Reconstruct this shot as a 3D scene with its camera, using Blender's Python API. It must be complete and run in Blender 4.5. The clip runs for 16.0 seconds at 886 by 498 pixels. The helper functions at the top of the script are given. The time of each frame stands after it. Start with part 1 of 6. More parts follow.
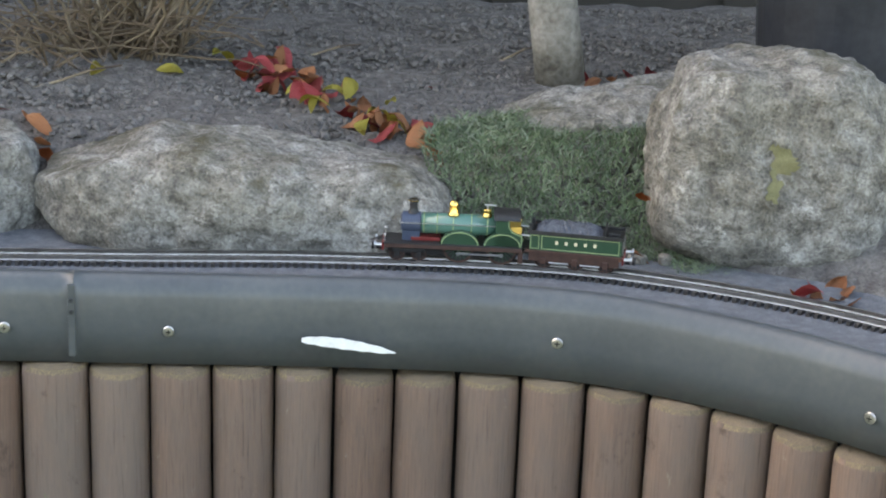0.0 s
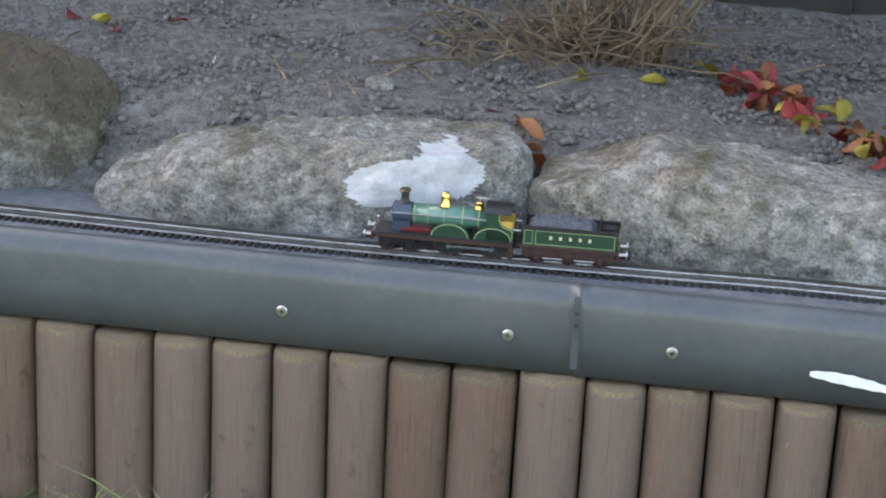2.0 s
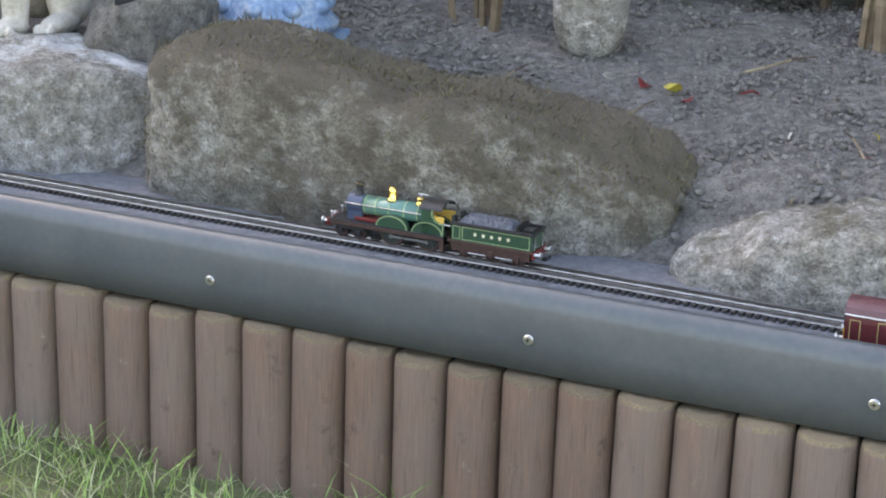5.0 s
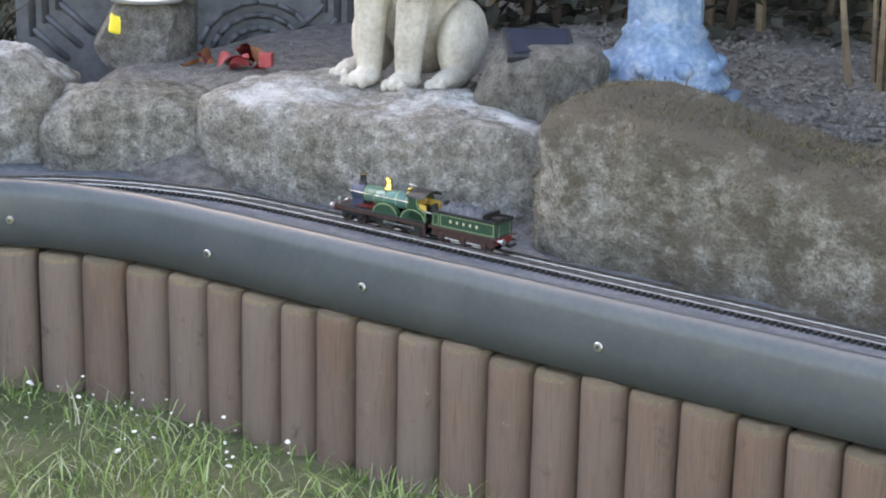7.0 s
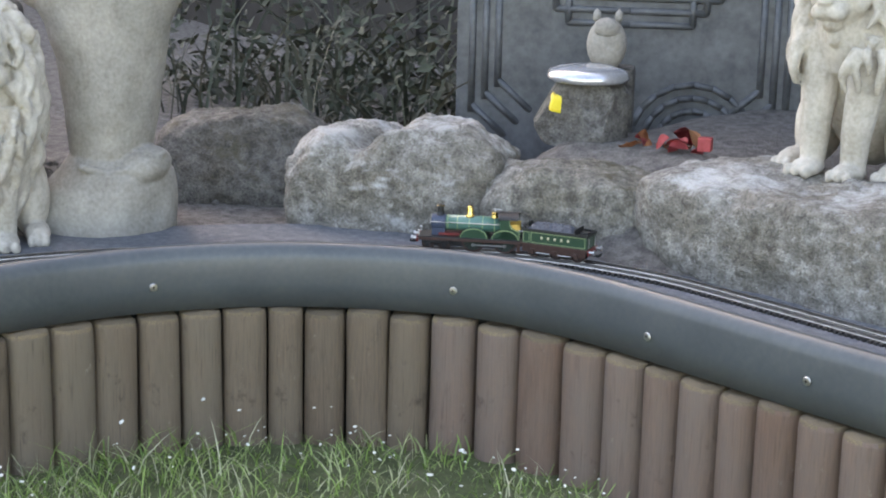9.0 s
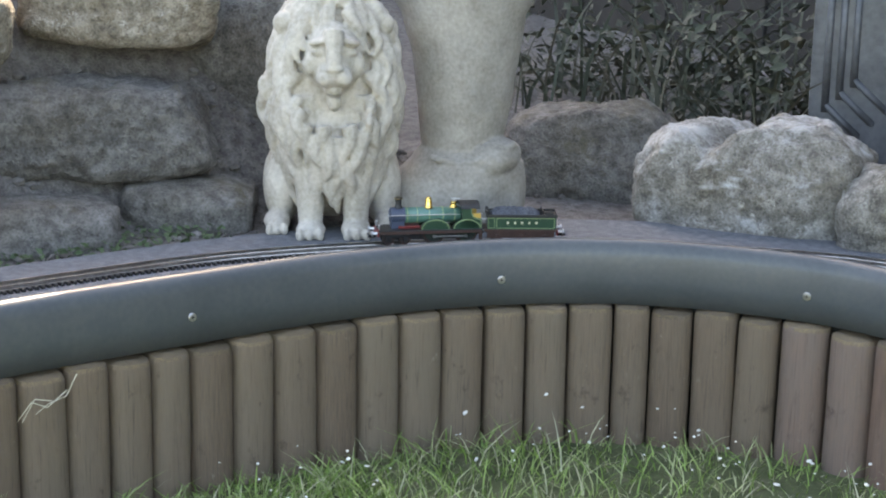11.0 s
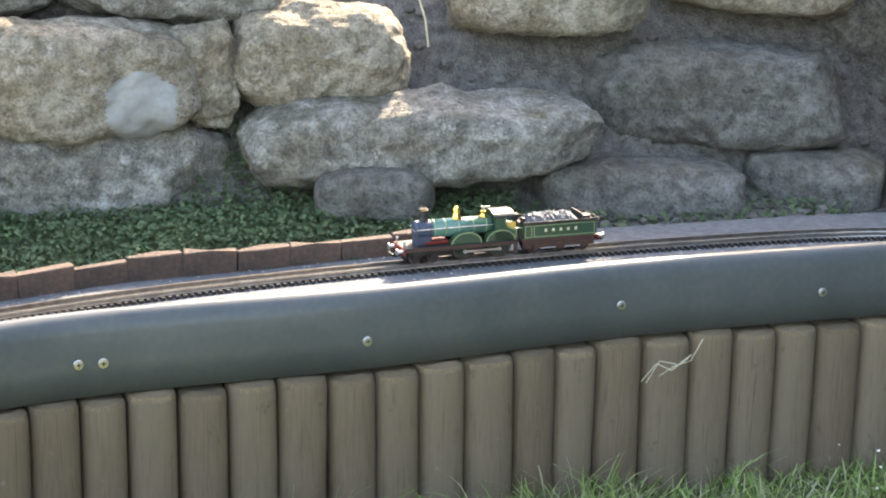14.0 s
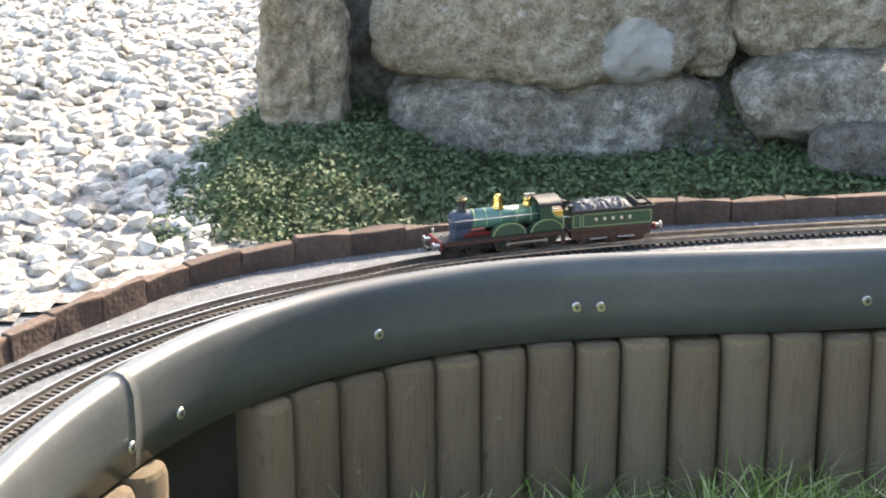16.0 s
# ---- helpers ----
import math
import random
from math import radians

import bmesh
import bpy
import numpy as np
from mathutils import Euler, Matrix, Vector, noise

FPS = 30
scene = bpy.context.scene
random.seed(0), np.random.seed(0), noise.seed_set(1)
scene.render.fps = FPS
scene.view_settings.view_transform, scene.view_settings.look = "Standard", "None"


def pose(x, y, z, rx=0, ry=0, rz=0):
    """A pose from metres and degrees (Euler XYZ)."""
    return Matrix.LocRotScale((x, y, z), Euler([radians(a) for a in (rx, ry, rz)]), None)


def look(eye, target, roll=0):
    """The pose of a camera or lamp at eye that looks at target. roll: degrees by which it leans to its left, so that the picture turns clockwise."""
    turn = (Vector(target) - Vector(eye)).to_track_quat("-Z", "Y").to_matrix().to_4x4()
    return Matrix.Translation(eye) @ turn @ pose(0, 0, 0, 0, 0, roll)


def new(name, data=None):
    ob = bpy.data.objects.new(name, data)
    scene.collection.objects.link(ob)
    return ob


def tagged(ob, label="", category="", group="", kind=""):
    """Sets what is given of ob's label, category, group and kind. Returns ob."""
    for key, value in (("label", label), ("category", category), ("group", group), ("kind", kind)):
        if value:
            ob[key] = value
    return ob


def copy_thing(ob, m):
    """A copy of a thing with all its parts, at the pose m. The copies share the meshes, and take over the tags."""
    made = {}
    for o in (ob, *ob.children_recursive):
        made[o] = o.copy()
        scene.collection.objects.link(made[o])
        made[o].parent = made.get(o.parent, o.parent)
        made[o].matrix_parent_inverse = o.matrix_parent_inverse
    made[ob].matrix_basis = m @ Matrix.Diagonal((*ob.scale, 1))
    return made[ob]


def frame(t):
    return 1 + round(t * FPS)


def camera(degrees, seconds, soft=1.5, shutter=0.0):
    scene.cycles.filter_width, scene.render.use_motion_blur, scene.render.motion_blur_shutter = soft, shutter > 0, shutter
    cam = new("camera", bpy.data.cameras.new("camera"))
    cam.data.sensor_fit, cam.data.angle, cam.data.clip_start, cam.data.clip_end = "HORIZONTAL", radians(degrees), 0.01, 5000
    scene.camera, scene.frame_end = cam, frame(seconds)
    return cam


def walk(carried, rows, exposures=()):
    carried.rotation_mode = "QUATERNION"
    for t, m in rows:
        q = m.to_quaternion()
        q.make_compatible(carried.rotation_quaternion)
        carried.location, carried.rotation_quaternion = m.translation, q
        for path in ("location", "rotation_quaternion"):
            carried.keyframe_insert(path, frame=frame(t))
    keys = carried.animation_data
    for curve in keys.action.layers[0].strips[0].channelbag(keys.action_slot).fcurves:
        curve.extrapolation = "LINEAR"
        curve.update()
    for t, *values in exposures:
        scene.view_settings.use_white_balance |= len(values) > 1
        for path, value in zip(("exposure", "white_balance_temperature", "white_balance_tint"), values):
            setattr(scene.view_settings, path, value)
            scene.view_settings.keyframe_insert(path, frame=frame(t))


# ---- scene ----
cam = camera(27.41, 16.0, soft=2.0)
PATH = [
    (0, (-0.2663, -0.7019, 0.7405), (-0.1588, 1.1994, 0.1293), 2.39),
    (0.5, (-0.2906, -0.6923, 0.7382), (-0.2500, 1.2068, 0.1121), 2.92),
    (1, (-0.3206, -0.6819, 0.7352), (-0.4028, 1.2166, 0.1118), 2.81),
    (1.5, (-0.3489, -0.6766, 0.7345), (-0.5620, 1.2102, 0.1065), 2.70),
    (2, (-0.3737, -0.6704, 0.7394), (-0.6666, 1.2055, 0.1107), 2.93),
    (2.5, (-0.3955, -0.6738, 0.7416), (-0.8377, 1.1795, 0.1334), 2.12),
    (3, (-0.3940, -0.6661, 0.7429), (-0.8744, 1.1792, 0.1394), 2.55),
    (3.5, (-0.4091, -0.6733, 0.7408), (-0.9459, 1.1594, 0.1463), 2.51),
    (4, (-0.4298, -0.6773, 0.7406), (-1.0372, 1.1314, 0.1406), 2.25),
    (4.5, (-0.4477, -0.6790, 0.7438), (-1.1568, 1.0921, 0.1437), 2.02),
    (5, (-0.4701, -0.6769, 0.7506), (-1.2560, 1.0635, 0.1561), 1.95),
    (5.2, (-0.4831, -0.6777, 0.7589), (-1.3221, 1.0410, 0.1738), 1.61),
    (7.3, (-0.5249, -0.6649, 0.7562), (-1.6844, 0.8719, 0.2144), 1.23),
    (7.5, (-0.5301, -0.6719, 0.7563), (-1.7175, 0.8495, 0.2316), 1.34),
    (8, (-0.5551, -0.6881, 0.7658), (-1.8321, 0.7634, 0.2537), 1.66),
    (8.2, (-0.5605, -0.6983, 0.7652), (-1.8836, 0.7146, 0.2624), 1.55),
    (10.3, (-0.5870, -0.7193, 0.7600), (-2.1268, 0.4595, 0.2709), 1.24),
    (10.5, (-0.5939, -0.7227, 0.7574), (-2.1564, 0.4260, 0.2686), 1.15),
    (11, (-0.6062, -0.7216, 0.7578), (-2.2547, 0.2972, 0.2632), 1.11),
    (11.5, (-0.6152, -0.7184, 0.7598), (-2.3245, 0.1889, 0.2549), 0.94),
    (12, (-0.6276, -0.7333, 0.7552), (-2.3694, 0.1108, 0.2521), 1.22),
    (12.5, (-0.6371, -0.7363, 0.7523), (-2.4028, 0.0485, 0.2363), 0.89),
    (13, (-0.6455, -0.7449, 0.7495), (-2.4469, -0.0452, 0.2345), 0.66),
    (13.5, (-0.6513, -0.7613, 0.7430), (-2.4856, -0.1513, 0.2301), 1.05),
    (14, (-0.6662, -0.7677, 0.7371), (-2.5412, -0.3148, 0.2087), 0.93),
    (14.5, (-0.6797, -0.7803, 0.7392), (-2.5686, -0.4097, 0.1963), 0.78),
    (15, (-0.6788, -0.7876, 0.7372), (-2.5813, -0.5164, 0.1832), 0.42),
    (15.5, (-0.6761, -0.8031, 0.7378), (-2.5893, -0.6828, 0.1676), 0.01),
    (16, (-0.6770, -0.8158, 0.7368), (-2.5886, -0.8411, 0.1494), -0.19),
]
EXPOSURES = [(0.0, 2.74, 8500, 13), (2.5, 2.72, 8300, 14), (5.0, 2.95, 8300, 17), (8.0, 2.87, 8400, 17), (10.5, 2.72, 8200, 15), (13.0, 2.82, 8000, 13), (15.0, 2.88, 7900, 12), (16.0, 2.38, 7600, 12)]
walk(cam, [(t, look(eye, target, roll)) for t, eye, target, roll in PATH], EXPOSURES)

# ---- light ----
SUN_DIR = Vector((-0.72, 0.48, 0.62)).normalized()
world = bpy.data.worlds.new("sky")
scene.world = world
world.use_nodes = True
sky = world.node_tree.nodes.new("ShaderNodeTexSky")
sky.sky_type, sky.sun_disc = "NISHITA", False
sky.sun_elevation = math.asin(SUN_DIR.z)
sky.sun_rotation = math.atan2(SUN_DIR.x, SUN_DIR.y)
sky.air_density, sky.dust_density = 1.0, 2.0
world.node_tree.links.new(sky.outputs[0], world.node_tree.nodes["Background"].inputs[0])
world.node_tree.nodes["Background"].inputs[1].default_value = 0.15
sun = new("sun", bpy.data.lights.new("sun", "SUN"))
sun.data.energy, sun.data.angle, sun.data.color = 3.0, radians(0.6), (1.0, 0.94, 0.85)
sun.matrix_world = look(SUN_DIR * 10, (0, 0, 0))

# ---- materials ----
def mat(name, colors, scale=40.0, rough=0.8, metal=0.0, bump=0.3, fine=6.0, detail=8.0, spread=(0.35, 0.65), vary=0.0, coat=0.0, bump_dist=0.004, stretch=1.0):
    """Procedural surface: a colour ramp over two scales of noise, with relief."""
    m = bpy.data.materials.new(name)
    m.use_nodes = True
    nt = m.node_tree
    b = nt.nodes["Principled BSDF"]
    tc = nt.nodes.new("ShaderNodeTexCoord")
    n1 = nt.nodes.new("ShaderNodeTexNoise")
    n1.inputs["Scale"].default_value, n1.inputs["Detail"].default_value = scale, detail
    n2 = nt.nodes.new("ShaderNodeTexNoise")
    n2.inputs["Scale"].default_value, n2.inputs["Detail"].default_value = scale * fine, 5
    mp = nt.nodes.new("ShaderNodeMapping")
    mp.inputs["Scale"].default_value = (1, 1, stretch)
    nt.links.new(tc.outputs["Object"], mp.inputs[0])
    for n in (n1, n2):
        nt.links.new(mp.outputs[0], n.inputs["Vector"])
    mix = nt.nodes.new("ShaderNodeMath")
    mix.operation = "MULTIPLY_ADD"
    nt.links.new(n2.outputs[0], mix.inputs[0])
    mix.inputs[1].default_value = 0.4
    sub = nt.nodes.new("ShaderNodeMath")
    sub.operation = "MULTIPLY_ADD"
    nt.links.new(n1.outputs[0], sub.inputs[0])
    sub.inputs[1].default_value, sub.inputs[2].default_value = 0.6, 0.0
    nt.links.new(sub.outputs[0], mix.inputs[2])
    ramp = nt.nodes.new("ShaderNodeValToRGB")
    el = ramp.color_ramp.elements
    k = len(colors)
    while len(el) < k:
        el.new(0.5)
    for i, c in enumerate(colors):
        el[i].position = spread[0] + (spread[1] - spread[0]) * i / max(1, k - 1)
        el[i].color = (*c, 1)
    nt.links.new(mix.outputs[0], ramp.inputs[0])
    out = ramp.outputs[0]
    if vary:
        oi = nt.nodes.new("ShaderNodeObjectInfo")
        hs = nt.nodes.new("ShaderNodeHueSaturation")
        mr = nt.nodes.new("ShaderNodeMapRange")
        mr.inputs["To Min"].default_value, mr.inputs["To Max"].default_value = 1 - vary, 1 + vary
        nt.links.new(oi.outputs["Random"], mr.inputs[0])
        nt.links.new(mr.outputs[0], hs.inputs["Value"])
        nt.links.new(out, hs.inputs["Color"])
        out = hs.outputs[0]
    nt.links.new(out, b.inputs["Base Color"])
    b.inputs["Roughness"].default_value, b.inputs["Metallic"].default_value = rough, metal
    b.inputs["Coat Weight"].default_value = coat
    if bump:
        bp = nt.nodes.new("ShaderNodeBump")
        bp.inputs["Strength"].default_value, bp.inputs["Distance"].default_value = bump, bump_dist
        nt.links.new(mix.outputs[0], bp.inputs["Height"])
        nt.links.new(bp.outputs[0], b.inputs["Normal"])
    return m


def island(name, colors, rough=0.7, bump=0.0, scale=60.0, trans=0.0):
    """Loose stuff: each piece takes its own colour from the row."""
    m = bpy.data.materials.new(name)
    m.use_nodes = True
    nt = m.node_tree
    b = nt.nodes["Principled BSDF"]
    g = nt.nodes.new("ShaderNodeNewGeometry")
    ramp = nt.nodes.new("ShaderNodeValToRGB")
    el = ramp.color_ramp.elements
    while len(el) < len(colors):
        el.new(0.5)
    for i, c in enumerate(colors):
        el[i].position, el[i].color = i / (len(colors) - 1), (*c, 1)
    nt.links.new(g.outputs["Random Per Island"], ramp.inputs[0])
    n = nt.nodes.new("ShaderNodeTexNoise")
    n.inputs["Scale"].default_value, n.inputs["Detail"].default_value = scale, 6
    tc = nt.nodes.new("ShaderNodeTexCoord")
    nt.links.new(tc.outputs["Object"], n.inputs["Vector"])
    mx = nt.nodes.new("ShaderNodeMix")
    mx.data_type, mx.blend_type = "RGBA", "MULTIPLY"
    mr = nt.nodes.new("ShaderNodeMapRange")
    mr.inputs["From Min"].default_value, mr.inputs["From Max"].default_value = 0.3, 0.7
    mr.inputs["To Min"].default_value, mr.inputs["To Max"].default_value = 0.6, 1.15
    nt.links.new(n.outputs[0], mr.inputs[0])
    mx.inputs[0].default_value = 1.0
    nt.links.new(ramp.outputs[0], mx.inputs[6])
    nt.links.new(mr.outputs[0], mx.inputs[7])
    nt.links.new(mx.outputs[2], b.inputs["Base Color"])
    b.inputs["Roughness"].default_value = rough
    if bump:
        bp = nt.nodes.new("ShaderNodeBump")
        bp.inputs["Strength"].default_value, bp.inputs["Distance"].default_value = bump, 0.003
        nt.links.new(n.outputs[0], bp.inputs["Height"])
        nt.links.new(bp.outputs[0], b.inputs["Normal"])
    if trans:
        b.inputs["Subsurface Weight"].default_value = trans
        b.inputs["Subsurface Radius"].default_value = (0.004, 0.006, 0.002)
    return m


def rock_mat(name, colors, patch, patch_amount, moss=0.0, moss_color=(0.075, 0.066, 0.036), scale=1.0):
    """Weathered stone: grain, pale lichen blotches and moss on what faces up."""
    m = mat(name, colors, 75 * scale, 0.92, 0, 1.0, 4.5, 12, (0.36, 0.64), 0.06, bump_dist=0.007)
    nt = m.node_tree
    b = nt.nodes["Principled BSDF"]
    base = b.inputs["Base Color"].links[0].from_socket
    tc = nt.nodes.new("ShaderNodeTexCoord")
    n = nt.nodes.new("ShaderNodeTexNoise")
    n.inputs["Scale"].default_value, n.inputs["Detail"].default_value, n.inputs["Roughness"].default_value = 46 * scale, 12, 0.82
    nt.links.new(tc.outputs["Object"], n.inputs["Vector"])
    r = nt.nodes.new("ShaderNodeValToRGB")
    r.color_ramp.elements[0].position, r.color_ramp.elements[1].position = 0.58 - patch_amount, 0.66 - patch_amount
    nt.links.new(n.outputs[0], r.inputs[0])
    mx = nt.nodes.new("ShaderNodeMix")
    mx.data_type = "RGBA"
    nt.links.new(r.outputs[0], mx.inputs[0])
    nt.links.new(base, mx.inputs[6])
    mx.inputs[7].default_value = (*patch, 1)
    out = mx.outputs[2]
    v = nt.nodes.new("ShaderNodeTexVoronoi")
    v.inputs["Scale"].default_value = 230 * scale
    nt.links.new(tc.outputs["Object"], v.inputs["Vector"])
    r3 = nt.nodes.new("ShaderNodeValToRGB")
    r3.color_ramp.elements[0].position, r3.color_ramp.elements[1].position = 0.0, 0.32
    r3.color_ramp.elements[0].color, r3.color_ramp.elements[1].color = (0.35, 0.35, 0.35, 1), (1, 1, 1, 1)
    nt.links.new(v.outputs["Distance"], r3.inputs[0])
    m3 = nt.nodes.new("ShaderNodeMix")
    m3.data_type, m3.blend_type = "RGBA", "MULTIPLY"
    m3.inputs[0].default_value = 0.55
    nt.links.new(out, m3.inputs[6])
    nt.links.new(r3.outputs[0], m3.inputs[7])
    out = m3.outputs[2]
    pit = nt.nodes.new("ShaderNodeTexNoise")
    pit.inputs["Scale"].default_value, pit.inputs["Detail"].default_value, pit.inputs["Roughness"].default_value = 210 * scale, 6, 0.7
    nt.links.new(tc.outputs["Object"], pit.inputs["Vector"])
    r5 = nt.nodes.new("ShaderNodeValToRGB")
    r5.color_ramp.elements[0].position, r5.color_ramp.elements[1].position = 0.34, 0.48
    r5.color_ramp.elements[0].color, r5.color_ramp.elements[1].color = (0.40, 0.39, 0.37, 1), (1, 1, 1, 1)
    nt.links.new(pit.outputs[0], r5.inputs[0])
    m5 = nt.nodes.new("ShaderNodeMix")
    m5.data_type, m5.blend_type = "RGBA", "MULTIPLY"
    m5.inputs[0].default_value = 0.8
    nt.links.new(out, m5.inputs[6])
    nt.links.new(r5.outputs[0], m5.inputs[7])
    out = m5.outputs[2]
    broad = nt.nodes.new("ShaderNodeTexNoise")
    broad.inputs["Scale"].default_value, broad.inputs["Detail"].default_value = 9, 7
    nt.links.new(tc.outputs["Object"], broad.inputs["Vector"])
    r6 = nt.nodes.new("ShaderNodeValToRGB")
    r6.color_ramp.elements[0].position, r6.color_ramp.elements[1].position = 0.36, 0.62
    r6.color_ramp.elements[0].color, r6.color_ramp.elements[1].color = (0.78, 0.73, 0.65, 1), (1.08, 1.07, 1.05, 1)
    nt.links.new(broad.outputs[0], r6.inputs[0])
    m6 = nt.nodes.new("ShaderNodeMix")
    m6.data_type, m6.blend_type = "RGBA", "MULTIPLY"
    m6.inputs[0].default_value = 1.0
    nt.links.new(out, m6.inputs[6])
    nt.links.new(r6.outputs[0], m6.inputs[7])
    out = m6.outputs[2]
    if moss:
        g = nt.nodes.new("ShaderNodeNewGeometry")
        sp = nt.nodes.new("ShaderNodeSeparateXYZ")
        nt.links.new(g.outputs["Normal"], sp.inputs[0])
        n4 = nt.nodes.new("ShaderNodeTexNoise")
        n4.inputs["Scale"].default_value, n4.inputs["Detail"].default_value, n4.inputs["Roughness"].default_value = 15, 12, 0.72
        nt.links.new(tc.outputs["Object"], n4.inputs["Vector"])
        ad = nt.nodes.new("ShaderNodeMath")
        ad.operation = "MULTIPLY_ADD"
        nt.links.new(sp.outputs[2], ad.inputs[0])
        ad.inputs[1].default_value = 0.16
        nt.links.new(n4.outputs[0], ad.inputs[2])
        r4 = nt.nodes.new("ShaderNodeValToRGB")
        r4.color_ramp.elements[0].position, r4.color_ramp.elements[1].position = 0.66 - moss, 0.80 - moss
        nt.links.new(ad.outputs[0], r4.inputs[0])
        m4 = nt.nodes.new("ShaderNodeMix")
        m4.data_type = "RGBA"
        nt.links.new(r4.outputs[0], m4.inputs[0])
        nt.links.new(out, m4.inputs[6])
        m4.inputs[7].default_value = (*moss_color, 1)
        out = m4.outputs[2]
    nt.links.new(out, b.inputs["Base Color"])
    return m


def log_mat(name, dark, red, grey, moss):
    """Stained round timber: streaks up the grain, scuffs, and a tint that differs from log to log."""
    m = mat(name, [dark, red], 30, 0.86, 0, 0.45, 5, 8, (0.30, 0.62), 0.16, bump_dist=0.002)
    nt = m.node_tree
    b = nt.nodes["Principled BSDF"]
    base = b.inputs["Base Color"].links[0].from_socket
    tc = nt.nodes.new("ShaderNodeTexCoord")
    oi = nt.nodes.new("ShaderNodeObjectInfo")
    shift = nt.nodes.new("ShaderNodeVectorMath")
    shift.operation = "MULTIPLY_ADD"
    nt.links.new(tc.outputs["Object"], shift.inputs[0])
    shift.inputs[1].default_value = (0.05, 0.05, 1)
    comb = nt.nodes.new("ShaderNodeCombineXYZ")
    mul = nt.nodes.new("ShaderNodeMath")
    mul.operation = "MULTIPLY"
    mul.inputs[1].default_value = 37.0
    nt.links.new(oi.outputs["Random"], mul.inputs[0])
    nt.links.new(mul.outputs[0], comb.inputs[0])
    nt.links.new(mul.outputs[0], comb.inputs[2])
    nt.links.new(comb.outputs[0], shift.inputs[2])

    def blend(fac, new_colour, old):
        mx = nt.nodes.new("ShaderNodeMix")
        mx.data_type = "RGBA"
        nt.links.new(fac, mx.inputs[0])
        nt.links.new(old, mx.inputs[6])
        mx.inputs[7].default_value = (*new_colour, 1)
        return mx.outputs[2]

    def cloud(scale, stretch, lo, hi, rough=0.6):
        mp = nt.nodes.new("ShaderNodeMapping")
        mp.inputs["Scale"].default_value = (1, 1, stretch)
        nt.links.new(shift.outputs[0], mp.inputs[0])
        n = nt.nodes.new("ShaderNodeTexNoise")
        n.inputs["Scale"].default_value, n.inputs["Detail"].default_value, n.inputs["Roughness"].default_value = scale, 8, rough
        nt.links.new(mp.outputs[0], n.inputs["Vector"])
        mr = nt.nodes.new("ShaderNodeMapRange")
        mr.inputs["From Min"].default_value, mr.inputs["From Max"].default_value = lo, hi
        nt.links.new(n.outputs[0], mr.inputs[0])
        return mr.outputs[0]
    per = nt.nodes.new("ShaderNodeMath")
    per.operation = "MULTIPLY_ADD"
    nt.links.new(oi.outputs["Random"], per.inputs[0])
    per.inputs[1].default_value = 0.5
    c1 = cloud(22, 0.5, 0.35, 0.75)
    half = nt.nodes.new("ShaderNodeMath")
    half.operation = "MULTIPLY"
    half.inputs[1].default_value = 0.35
    nt.links.new(c1, half.inputs[0])
    nt.links.new(half.outputs[0], per.inputs[2])
    out = blend(per.outputs[0], grey, base)
    out = blend(cloud(420, 0.05, 0.55, 0.92), tuple(x * 0.45 for x in dark), out)
    out = blend(cloud(60, 0.7, 0.62, 0.70, 0.8), (0.27, 0.225, 0.175), out)
    out = blend(cloud(34, 0.8, 0.60, 0.74, 0.7), tuple(x * 0.55 for x in dark), out)
    out = blend(cloud(16, 0.4, 0.80 - moss * 0.5, 1.0 - moss * 0.3), (0.115, 0.105, 0.05), out)
    nt.links.new(out, b.inputs["Base Color"])
    return m


M_LAWN = mat("lawn_earth", [(0.045, 0.055, 0.022), (0.08, 0.095, 0.035), (0.13, 0.12, 0.065)], 30, 0.95, bump=0.6)
M_GRASS = island("grass_blades", [(0.13, 0.22, 0.04), (0.19, 0.30, 0.06), (0.27, 0.38, 0.10), (0.36, 0.40, 0.18), (0.46, 0.43, 0.28)], 0.55)
M_SOIL = mat("soil", [(0.085, 0.075, 0.066), (0.14, 0.127, 0.114), (0.205, 0.188, 0.17)], 70, 0.97, 0, 1.0, 5, 12, (0.38, 0.62), bump_dist=0.012)
M_CLOD = island("soil_clods", [(0.10, 0.089, 0.078), (0.155, 0.14, 0.125), (0.135, 0.122, 0.109), (0.20, 0.184, 0.166)], 0.97, 0.6, 150)
M_DECK = mat("roofing_felt", [(0.085, 0.092, 0.10), (0.12, 0.128, 0.138), (0.18, 0.186, 0.195)], 90, 0.85, 0, 0.8, 8, bump_dist=0.003)
M_BAND = mat("plastic_edging", [(0.055, 0.062, 0.066), (0.072, 0.080, 0.084), (0.094, 0.10, 0.10)], 14, 0.34, 0, 0.10, 12, 8, (0.3, 0.7), bump_dist=0.002)
M_LOG = log_mat("log_wood", (0.112, 0.070, 0.052), (0.225, 0.124, 0.081), (0.170, 0.140, 0.119), 0.05)
M_LOG_OLD = log_mat("log_wood_weathered", (0.106, 0.076, 0.053), (0.190, 0.130, 0.086), (0.170, 0.138, 0.100), 0.28)
M_LOGEND = mat("log_end_wood", [(0.09, 0.068, 0.05), (0.15, 0.11, 0.075), (0.30, 0.22, 0.10)], 60, 0.9, vary=0.25)
M_STEEL = mat("steel", [(0.45, 0.44, 0.42), (0.6, 0.59, 0.57)], 200, 0.3, 0.9, 0.0)
M_RAIL = mat("nickel_rail", [(0.3, 0.27, 0.24), (0.5, 0.47, 0.44)], 120, 0.28, 0.9, 0.0)
